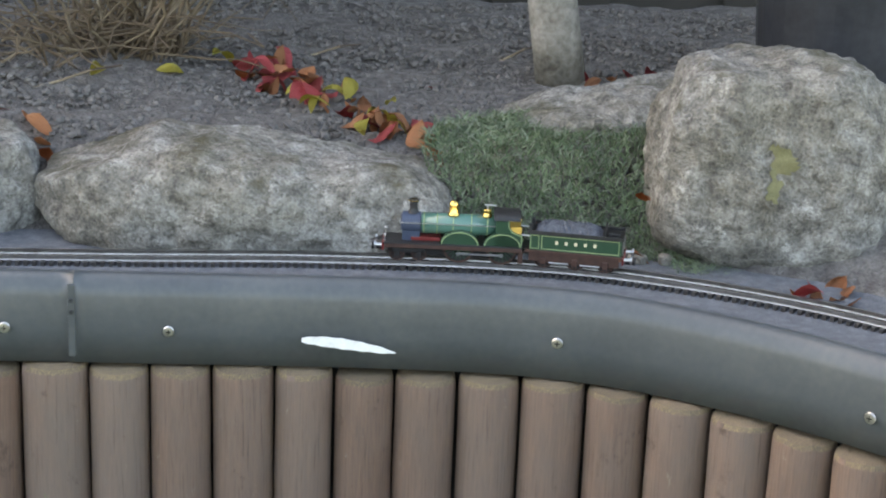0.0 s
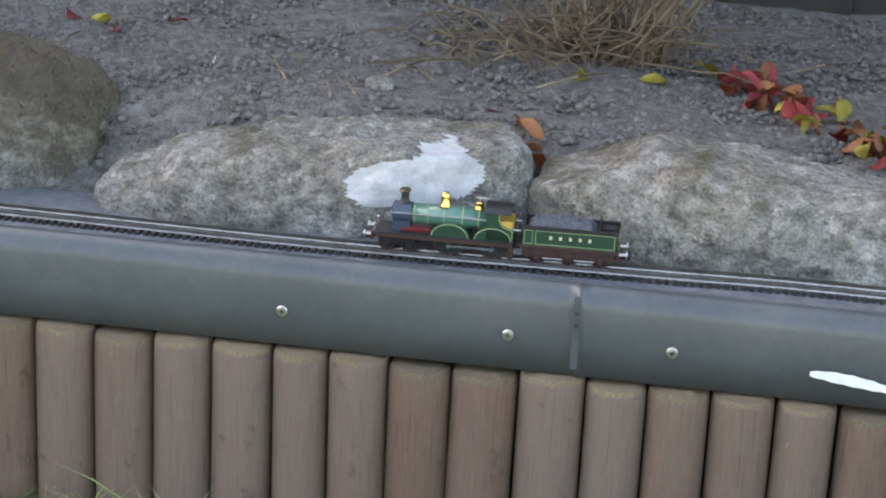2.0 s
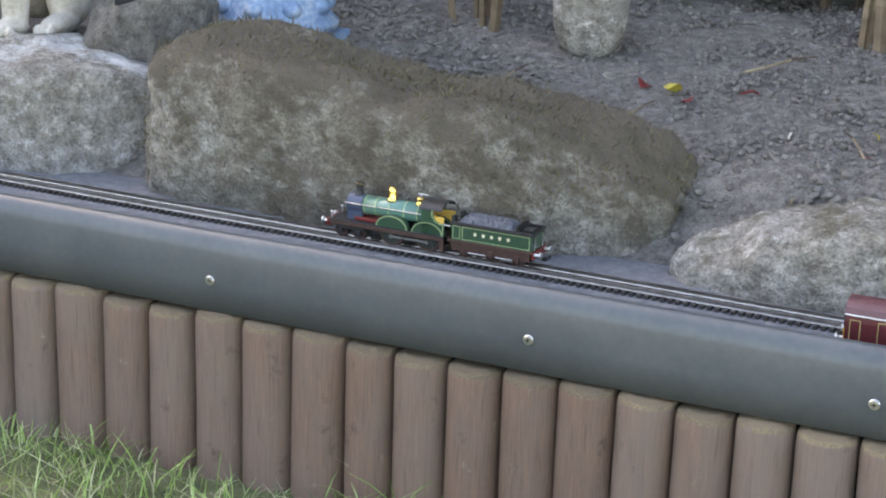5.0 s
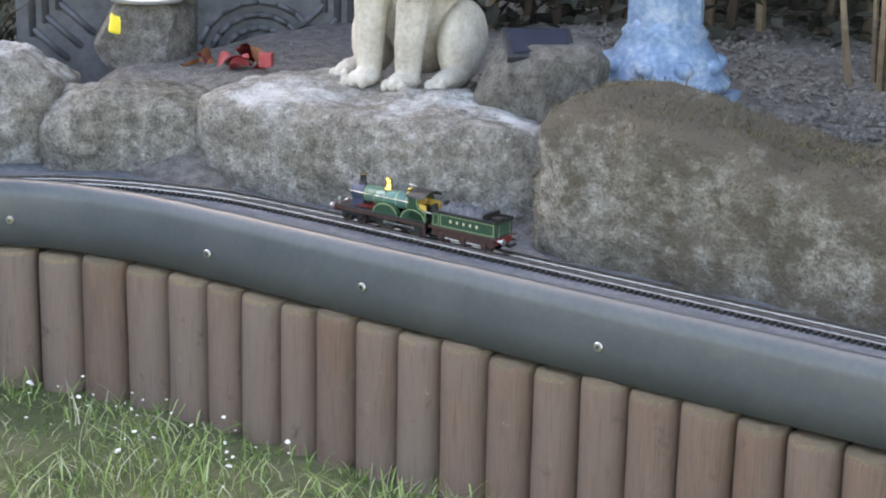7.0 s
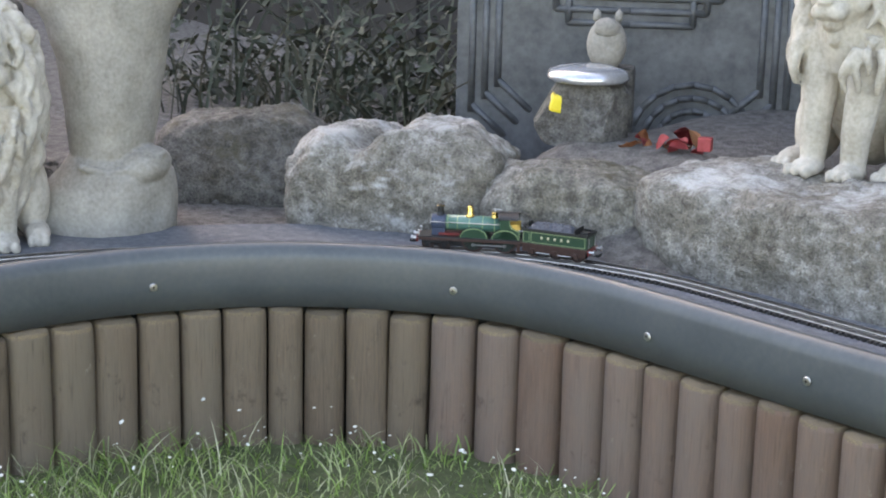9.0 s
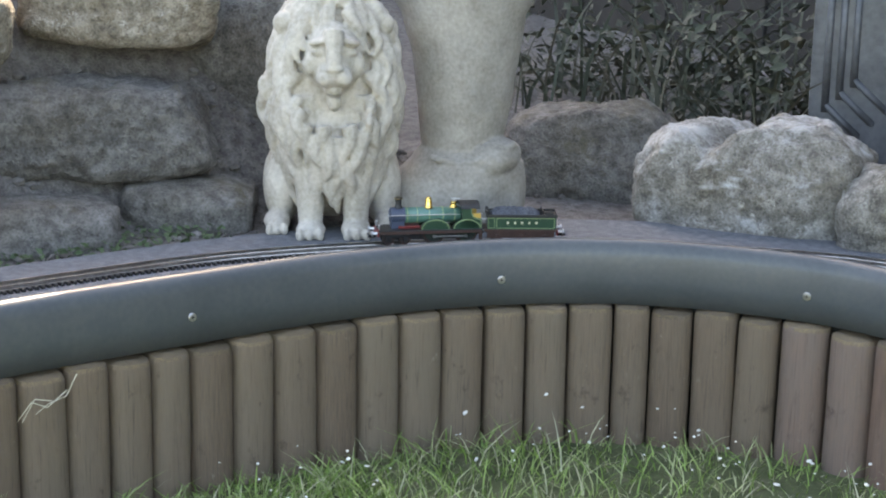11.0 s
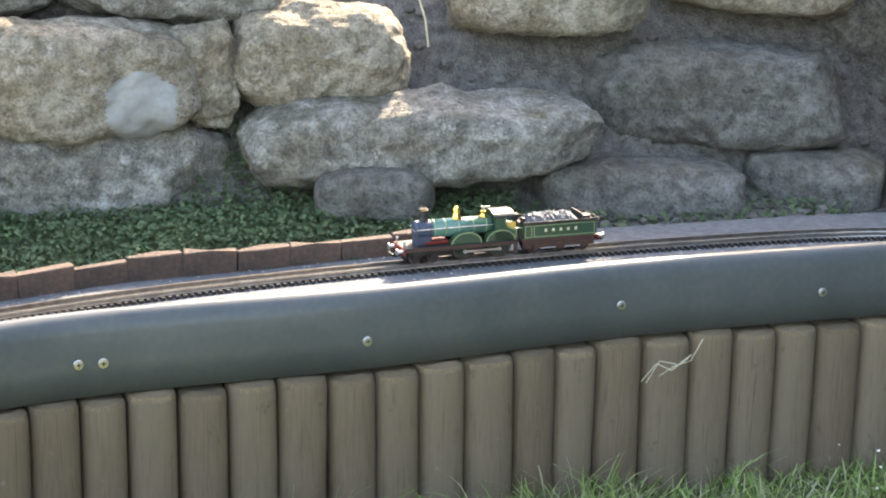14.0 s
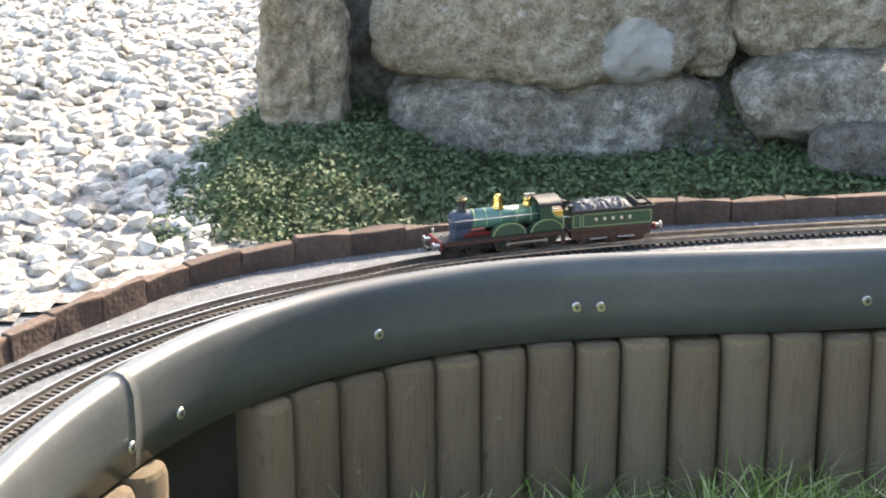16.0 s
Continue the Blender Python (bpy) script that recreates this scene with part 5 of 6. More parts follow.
pts = [(a, b, LAWN - 0.004, max(0.35, t) * (0.62 if a > -0.9 and d < 0.03 else 1.0 + 0.55 * float(smooth01(-b, 0.0, 0.5)))) for a, b, t, d in zip(ax[keep], ay[keep], tuft, ad[keep])]
blades("grass", pts, 0.012, 0.066, 0.0009, M_GRASS, 8, "green lawn grass with some dry blades", "grass", 1.15)
fl = [(a, b) for a, b in zip(rr.uniform(-2.1, -1.5, 700), rr.uniform(-0.1, 0.5, 700)) if 0.02 < -float(band_distance(np.array([a]), np.array([b]))[0]) < 0.16][:90]
fi = iter([(a, b, LAWN + rr.uniform(0.02, 0.06)) for a, b in fl])
scatter_stones("daisies", len(fl), lambda r: next(fi), 0.0012, 0.0034, M_LEAF_WHITE, 18, "tiny white lawn flowers by the logs", "flower", 1, 0.5)
bpy.context.view_layer.update()
mw = mossy.matrix_world
spots = []
for p in mossy.data.polygons:
    c, n = mw @ p.center, mw.to_3x3() @ p.normal
    if n.z > 0.0 and n.y < 0.6 and 0.35 * n.z + noise.noise(p.center * 14) + 0.4 * noise.noise(p.center * 45) > 0.02 and rr.rand() < 0.8:
        spots.append((c.x, c.y, c.z - 0.001, 1))
blades("moss", spots, 0.004, 0.013, 0.0006, M_MOSSFUZZ, 19, "thick brown-green moss furring the long rock", "moss", 1.3)
for k in range(7):
    rock("small white pebble at the bed's edge", (-0.085 + 0.014 * k + rs.uniform(-0.005, 0.005), 0.748 + rs.uniform(-0.004, 0.006), DECK_TOP - 0.002), (rs.uniform(0.006, 0.015), 0.010, rs.uniform(0.005, 0.010)), 30 * k, M_ROCK_PALE, 60 + k, 4.0, 1.6, 0, 3)
mx_, my_ = rr.uniform(-0.21, 0.17, 24000), rr.uniform(0.69, 0.95, 24000)
hm = 0.262 + 0.090 * smooth01(my_, 0.735, 0.88) + 0.012 * np.array([noise.noise(Vector((a * 18, b * 18, 0))) for a, b in zip(mx_, my_)])
pts = [(a, b, h - 0.006, 1) for a, b, h in zip(mx_, my_, hm) if (a + 0.07) ** 2 / 0.13 ** 2 + (b - 0.84) ** 2 / 0.085 ** 2 < 1 or (a - 0.03 - 0.4 * (0.76 - b)) ** 2 / 0.115 ** 2 + (b - 0.765) ** 2 / 0.045 ** 2 < 1]
blades("cushion_plant", pts, 0.006, 0.015, 0.0008, M_MOSSP, 9, "grey-green cushion plant spilling over the bed's edge", "plant", 1.6)


def mound(n, x0, x1, y0, y1, height, seed, name, label, size):
    r = np.random.RandomState(seed)
    x, y = r.uniform(x0, x1, n), r.uniform(y0, y1, n)
    d = band_distance(x, y)
    out = [(a, b, c) for a, b, c in zip(x, y, d) if c > (0.215 if b < -0.3 else 0.262)]
    it = iter(out)

    def place(q):
        a, b, c = next(it)
        return (a, b, height(a, b, c) + q.uniform(-0.007, 0.005)), None
    v, f = leaf_cloud(len(out), place, size, seed)
    return tagged(raw(name, v, f, M_IVY), label, "ground cover", kind="stuff")


def wall_foot(a, b, c):
    top = 0.016 + 0.034 * float(smooth01(-b, 0.80, 0.93)) * (1 - float(smooth01(-b, 1.02, 1.09)))
    return 0.262 + top * min(1, max(0, (c - 0.22) / 0.13)) ** 0.8 + 0.008 * noise.noise(Vector((a * 25, b * 25, 0)))


ua, ub = np.meshgrid(np.linspace(-2.62, -2.2, 50), np.linspace(-1.10, -0.25, 90), indexing="ij")
uc = band_distance(ua, ub)
uz = np.array([wall_foot(a, b, c) - 0.009 for a, b, c in zip(ua.ravel(), ub.ravel(), uc.ravel())])
ui = np.arange(ua.size).reshape(ua.shape)
uf = [(int(ui[i, j]), int(ui[i + 1, j]), int(ui[i + 1, j + 1]), int(ui[i, j + 1])) for i in range(49) for j in range(89) if min(uc[i, j], uc[i + 1, j], uc[i, j + 1]) > 0.215]
tagged(raw("creeper_mat", np.stack([ua.ravel(), ub.ravel(), uz], 1), uf, M_IVYBASE, smooth=True), "matted dark green stems under the creeper", "ground cover", kind="structure")
mound(40000, -2.62, -2.2, -1.10, -0.25, wall_foot, 12, "creeping_plant", "small-leaved green creeper at the foot of the stone wall", 0.0034)
mound(1500, -2.56, -2.35, -0.30, 0.12, lambda a, b, c: 0.265, 13, "creeping_plant", "thin strip of green creeper beside the track", 0.005)


def cleft_place(q):
    """Between two wall stones, on the earth bank."""
    x, y = q.uniform(-2.60, -2.455), q.uniform(-0.60, -0.46)
    return (x, y, float(bed_height(x, y)) + q.uniform(0.004, 0.022)), None


v, f = leaf_cloud(1300, cleft_place, 0.0038, 41)
tagged(raw("creeping_plant", v, f, M_IVY), "creeper climbing the earth between two wall stones", "ground cover", kind="stuff")


def back_place(q):
    return (q.uniform(-3.3, -2.40), q.uniform(0.92, 1.40), 0.28 + 0.16 * q.rand() ** 2), None


# undergrowth in the dimmed leaf colour, which carries the shade
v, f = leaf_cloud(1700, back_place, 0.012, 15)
tagged(raw("undergrowth", v, f, M_LEAF_DIM), "green undergrowth behind the statues, its colour dimmed for shade", "undergrowth", kind="stuff")
# added hedge; its near-black leaves stand for the deep shade at the back
hedge = empty("hedge", "made-up hedge behind the bed, leaves coloured dark for deep shade", "hedge", pose(-1.4, 1.42, 0.30))
bm = bmesh.new()
rs = random.Random(51)
for k in range(26):
    x = -0.62 + 0.05 * k + rs.uniform(-0.02, 0.02)
    y = 0.12 * (x + 0.6) - 0.05
    limb(bm, [(x, y, 0), (x + rs.uniform(-0.03, 0.03), y + rs.uniform(-0.02, 0.02), 0.25), (x + rs.uniform(-0.08, 0.08), y + rs.uniform(-0.03, 0.03), 0.6)], 0.008, 0.003, 6)
part("stems", bm, M_TWIG, hedge)


def hedge_place(q):
    x = q.uniform(-0.65, 0.68)
    return (x, 0.12 * (x + 0.6) + q.uniform(-0.13, 0.08), 0.03 + 0.62 * q.rand()), None


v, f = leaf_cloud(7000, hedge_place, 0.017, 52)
raw("foliage", v, f, M_HEDGE_SHADE, hedge)
# strap leaves in the same shade-dimmed colour
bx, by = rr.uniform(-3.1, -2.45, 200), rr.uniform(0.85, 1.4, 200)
blades("strap_leaf_plant", [(a, b, 0.25, 1) for a, b in zip(bx, by)], 0.10, 0.30, 0.0035, M_LEAF_DIM, 16, "drooping strap leaves, coloured dark for the shade", "plant", 1.1)

# ---- rough stone edging by the gravel ----
EDGE = [(-1.45, -1.345), (-1.65, -1.275), (-1.80, -1.215), (-1.915, -1.160), (-1.975, -1.130), (-2.024, -1.098), (-2.100, -1.050), (-2.148, -0.994), (-2.186, -0.929), (-2.212, -0.870),
        (-2.248, -0.770), (-2.282, -0.668), (-2.300, -0.562), (-2.322, -0.448), (-2.335, -0.345)]
edge_line = spline(EDGE, 0.01)
es = np.concatenate([[0], np.cumsum(np.linalg.norm(np.diff(edge_line, axis=0), axis=1))])
edge_out = normals(edge_line)
kerb = empty("stone_edging", "row of rough reddish-brown edging stones by the track", "edging stones")
rs = random.Random(31)
q = 0.02
shapes = []
for k in range(5):
    bm = bmesh.new()
    box(bm, (0, 0, 0.0), (0.0515, 0.011, 0.05), 0.0018)
    bmesh.ops.subdivide_edges(bm, edges=bm.edges[:], cuts=1, use_grid_fill=True)
    for w in bm.verts:
        w.co += 0.0022 * Vector((noise.noise(w.co * 90 + Vector((k, 0, 0))), noise.noise(w.co * 90 + Vector((0, k, 0))), 1.3 * noise.noise(w.co * 70 + Vector((0, 0, k + 0.5)))))
    me_b = bpy.data.meshes.new("stone")
    bm.to_mesh(me_b)
    bm.free()
    me_b.materials.append(M_BRICKEDGE)
    shapes.append(me_b)
while q < es[-1]:
    p, n = ([float(np.interp(q, es, w[:, k])) for k in (0, 1)] for w in (edge_line, edge_out))
    ob = new("stone", shapes[rs.randrange(5)])
    ob.parent = kerb
    ob.matrix_basis = pose(p[0], p[1], DECK_TOP - 0.005 + rs.uniform(-0.003, 0.003), rs.uniform(-3, 3), rs.uniform(-2.5, 2.5), math.degrees(math.atan2(-n[0], n[1])) + rs.uniform(-1.5, 1.5))
    q += 0.0520


# ---- the trains; each stands on z = 0 and faces +x ----
def wheel(parent, x, y, r, spokes, name="wheel"):
    bm = bmesh.new()
    w = 0.0028
    for a, b, ro in ((-w / 2, w / 2, r), (-w / 2 - 0.0006 if y > 0 else w / 2, -w / 2 if y > 0 else w / 2 + 0.0006, r + 0.0009)):
        rod(bm, (0, a, 0), (0, b, 0), ro, None, 24)
    ob = part(name, bm, M_BLACK, parent)
    ob.location = (x, y, r)
    sg = -1 if y < 0 else 1
    bm = bmesh.new()
    n = 24
    ring = []
    for rr_ in (r * 0.98, r * 0.84):
        ring.append([bm.verts.new((rr_ * math.cos(2 * math.pi * i / n), sg * (w / 2 + 0.0004), rr_ * math.sin(2 * math.pi * i / n))) for i in range(n)])
    for i in range(n):
        bm.faces.new((ring[0][i], ring[0][(i + 1) % n], ring[1][(i + 1) % n], ring[1][i]))
    part("tyre", bm, M_FRAME, ob)
    bm = bmesh.new()
    for k in range(spokes):
        a = math.pi * 2 * k / spokes
        rod(bm, (0, sg * (w / 2), 0), (r * 0.86 * math.cos(a), sg * (w / 2), r * 0.86 * math.sin(a)), 0.0005, None, 5)
    rod(bm, (0, sg * w / 2, 0), (0, sg * (w / 2 + 0.001), 0), r * 0.2, None, 12)
    part("spokes", bm, M_GREEN if r > 0.008 else M_FRAME, ob)
    return ob


def strip(bm, pts, w, y, sg=1, t=0.0005):
    """A flat painted line on an upright side, through points (x, z)."""
    for a, b in zip(pts, pts[1:]):
        d = Vector((b[0] - a[0], 0, b[1] - a[1]))
        if d.length < 1e-6:
            continue
        ang = math.atan2(d.z, d.x)
        m = Matrix.Translation(((a[0] + b[0]) / 2, y, (a[1] + b[1]) / 2)) @ Matrix.Rotation(-ang, 4, "Y")
        bmesh.ops.create_cube(bm, size=1, matrix=m @ Matrix.Diagonal((d.length + w * 0.6, t, w, 1)))
    return bm


def buffers(parent, x, sg):
    for y in (-0.0115, 0.0115):
        bm = bmesh.new()
        rod(bm, (x, y, 0.0135), (x + sg * 0.005, y, 0.0135), 0.0018, 0.0014, 12)
        rod(bm, (x + sg * 0.005, y, 0.0135), (x + sg * 0.0066, y, 0.0135), 0.0032, None, 14)
        part("buffer", bm, M_STEEL, parent)
    bm = bmesh.new()
    box(bm, (x + sg * 0.004, 0, 0.008), (0.008, 0.003, 0.003), 0.0005)
    box(bm, (x + sg * 0.008, 0, 0.009), (0.002, 0.012, 0.003), 0.0005)
    part("coupling", bm, M_BLACK, parent)


def locomotive():
    e = empty("steam_locomotive", "model green steam locomotive with brass dome and lined splashers", "locomotive")
    X = lambda p: 0.0575 - (p - 668) * 0.000453          # along the engine, front at +0.0575
    bm = bmesh.new()
    box(bm, (0, 0, 0.0160), (0.115, 0.031, 0.0016), 0.0003)
    part("footplate", bm, M_BLACK, e)
    for sy in (-1, 1):
        bm = bmesh.new()
        box(bm, (-0.001, sy * 0.0152, 0.0142), (0.112, 0.0008, 0.0030))
        part("valance", bm, M_FRAME, e)
    bm = bmesh.new()
    box(bm, (0.0568, 0, 0.0135), (0.0018, 0.031, 0.0068), 0.0003)
    part("buffer_beam", bm, M_RED, e)
    buffers(e, 0.0575, 1)
    bm = bmesh.new()
    box(bm, (0.004, 0, 0.0095), (0.098, 0.013, 0.010), 0.001)
    part("frames", bm, M_BLACK, e)
    bm = bmesh.new()
    box(bm, (0.022, 0, 0.0185), (0.024, 0.0150, 0.0032), 0.0008)
    part("inside_motion_cover", bm, M_RED, e, "dark red painted frame under the boiler")
    bm = bmesh.new()
    rod(bm, (X(737), 0, 0.0305), (X(872), 0, 0.0305), 0.0086, None, 32)
    boiler = part("boiler", bm, M_BOILER, e, "glossy teal-green boiler", smooth=False)
    for p in (742, 766, 795, 828, 857):
        bm = bmesh.new()
        rod(bm, (X(p) - 0.0004, 0, 0.0305), (X(p) + 0.0004, 0, 0.0305), 0.0089, None, 32)
        part("boiler_band", bm, M_LINE, boiler)
    for ob in (boiler,):
        for p in ob.data.polygons:
            p.use_smooth = abs(p.normal.x) < 0.5
    bm = bmesh.new()
    rod(bm, (X(703), 0, 0.0305), (X(736), 0, 0.0305), 0.0090, None, 32)
    rod(bm, (X(703), 0, 0.0305), (X(700), 0, 0.0305), 0.0080, 0.0065, 28)
    box(bm, ((X(703) + X(735)) / 2, 0, 0.021), (0.0145, 0.014, 0.010), 0.0006)
    smokebox = part("smokebox", bm, M_SMOKE, e, "blue-black smokebox")
    bm = bmesh.new()
    rod(bm, (X(700), 0, 0.0305), (X(697), 0, 0.0305), 0.0010, None, 8)
    box(bm, (X(699), 0, 0.0305), (0.001, 0.011, 0.0012))
    part("door_handle", bm, M_STEEL, smokebox)
    bm = bmesh.new()
    lathe(bm, (X(722), 0, 0.0385), [(0.0052, 0), (0.0038, 0.0022), (0.0033, 0.004), (0.0034, 0.0095), (0.0046, 0.0102), (0.0047, 0.0112), (0.0038, 0.012), (0.0028, 0.012), (0.0026, 0.009)], 24)
    part("chimney", bm, M_BLACK, e, smooth=False)
    bm = bmesh.new()
    lathe(bm, (X(722), 0, 0.0488), [(0.0047, 0), (0.0048, 0.0008), (0.0040, 0.0014), (0.0031, 0.0014)], 24)
    part("chimney_cap", bm, M_BRASS, e, "copper chimney cap")
    bm = bmesh.new()
    lathe(bm, (X(795), 0, 0.0380), [(0.0060, 0), (0.0046, 0.0016), (0.0039, 0.003), (0.0038, 0.0085), (0.0034, 0.0105), (0.0024, 0.012), (0.0008, 0.0126)], 24)
    part("dome", bm, M_BRASS, e, "polished brass steam dome", smooth=True)
    bm = bmesh.new()
    lathe(bm, (X(856), 0, 0.0380), [(0.0052, 0), (0.0040, 0.0014), (0.0034, 0.0028), (0.0033, 0.0055), (0.0036, 0.006), (0.0026, 0.0066)], 20)
    valve = part("safety_valve", bm, M_BRASS, e, "brass safety valve cover", smooth=True)
    bm = bmesh.new()
    rod(bm, (X(856), -0.0014, 0.0436), (X(856), -0.0014, 0.048), 0.0008)
    rod(bm, (X(856), 0.0014, 0.0436), (X(856), 0.0014, 0.048), 0.0008)
    rod(bm, (X(850), 0, 0.048), (X(872), 0, 0.0475), 0.0006)
    part("lever", bm, M_STEEL, valve)
    for sy in (-1, 1):
        bm = bmesh.new()
        rod(bm, (X(700), sy * 0.0094, 0.0322), (X(895), sy * 0.0094, 0.0322), 0.00042, None, 6)
        for p in (722, 766, 828, 857):
            rod(bm, (X(p), sy * 0.0086, 0.0322), (X(p), sy * 0.0096, 0.0322), 0.0005, None, 5)
        part("handrail", bm, M_STEEL, e)
        for c, r in ((808, 0.0125), (885, 0.0122)):
            bm = bmesh.new()
            n, pts = 18, []
            for k in range(n + 1):
                a = math.pi * k / n
                pts.append((X(c) + r * 1.28 * math.cos(a), 0.0166 + r * 0.92 * math.sin(a)))
            a_ = [bm.verts.new((x, sy * 0.0135, z)) for x, z in pts]
            b_ = [bm.verts.new((x, sy * 0.0080, z)) for x, z in pts]
            bm.faces.new(a_)
            bm.faces.new(b_)
            for i in range(n):
                bm.faces.new((a_[i], a_[i + 1], b_[i + 1], b_[i]))
            bm.faces.new((a_[0], a_[-1], b_[-1], b_[0]))
            spl = part("splasher", bm, M_GREEN, e)
            bm = bmesh.new()
            strip(bm, [(X(c) + (x - X(c)) * 0.93, 0.0166 + (z - 0.0166) * 0.92) for x, z in pts], 0.0008, sy * 0.0138)
            part("lining", bm, M_LINE, spl)
    # cab
    for sy in (-1, 1):
        bm = bmesh.new()
        prof = [(X(872), 0.0166), (X(872), 0.0410), (X(896), 0.0410), (X(897), 0.0340), (X(902), 0.0300), (X(911), 0.0280), (X(921), 0.0275), (X(921), 0.0166)]
        a_ = [bm.verts.new((x, sy * 0.0135, z)) for x, z in prof]
        b_ = [bm.verts.new((x, sy * 0.0125, z)) for x, z in prof]
        bm.faces.new(a_)
        bm.faces.new(b_)
        for i in range(len(prof)):
            j = (i + 1) % len(prof)
            bm.faces.new((a_[i], a_[j], b_[j], b_[i]))
        side = part("cab_side", bm, M_GREEN, e)
        bm = bmesh.new()
        strip(bm, [(X(895), 0.0400), (X(895), 0.0340), (X(901), 0.0292), (X(919), 0.0262), (X(919), 0.0185)], 0.0007, sy * 0.0138)
        part("lining", bm, M_LINE, side)
        bm = bmesh.new()
        rod(bm, (X(919), sy * 0.0130, 0.0276), (X(934), sy * 0.0130, 0.0272), 0.0006)
        part("handrail", bm, M_STEEL, e)
    bm = bmesh.new()
    box(bm, (X(874), 0, 0.030), (0.0012, 0.026, 0.024))
    part("cab_front", bm, M_GREEN, e)
    bm = bmesh.new()
    box(bm, (X(877), 0, 0.029), (0.001, 0.0248, 0.022))
    box(bm, (X(899), -0.0118, 0.0265), (0.018, 0.0008, 0.014))
    box(bm, (X(899), 0.0118, 0.0265), (0.018, 0.0008, 0.014))
    part("cab_inside", bm, M_CABYEL, e, "ochre painted cab inside")
    bm = bmesh.new()
    n = 12
    ra = [[bm.verts.new((x, 0.0145 * math.sin(a), 0.0385 + dz + 0.0055 * math.cos(a * 1.05))) for a in [(-1 + 2 * k / n) * 1.45 for k in range(n + 1)]] for x, dz in ((X(868), 0), (X(916), 0), (X(916), 0.001), (X(868), 0.001))]
    for i in range(4):
        for k in range(n):
            bm.faces.new((ra[i][k], ra[i][k + 1], ra[(i + 1) % 4][k + 1], ra[(i + 1) % 4][k]))
    part("cab_roof", bm, M_BLACK, e, "dark cab roof")
    for x in (X(695), X(735)):
        for y in (-0.0085, 0.0085):
            wheel(e, x, y, 0.0064, 10)
    for x in (X(806), X(884)):
        for y in (-0.0085, 0.0085):
            wheel(e, x, y, 0.0130, 18, "driving_wheel")
    for sy in (-1, 1):
        bm = bmesh.new()
        box(bm, ((X(806) + X(884)) / 2, sy * 0.0118, 0.0085), (0.0365, 0.0010, 0.0018), 0.0003)
        for c in (806, 884):
            rod(bm, (X(c), sy * 0.0108, 0.0085), (X(c), sy * 0.0126, 0.0085), 0.0018)
        part("coupling_rod", bm, M_STEEL, e)
        bm = bmesh.new()
        box(bm, (X(716), sy * 0.0122, 0.0100), (0.028, 0.0012, 0.0030), 0.0004)
        for c in (695, 735):
            box(bm, (X(c), sy * 0.0126, 0.0068), (0.0046, 0.0020, 0.0046), 0.0005)
        part("bogie_frame", bm, M_BLACK, e)
        bm = bmesh.new()
        box(bm, (X(918), sy * 0.0146, 0.0085), (0.004, 0.001, 0.011), 0.0003)
        part("step", bm, M_FRAME, e)
    for p in (672, 700):
        bm = bmesh.new()
        rod(bm, (X(672), -0.010 if p == 672 else 0.010, 0.0168), (X(672), -0.010 if p == 672 else 0.010, 0.0215), 0.0008)
        ball(bm, (X(672), -0.010 if p == 672 else 0.010, 0.0218), (0.0014, 0.0014, 0.0014))
        part("lamp_iron", bm, M_STEEL, e)
    return e


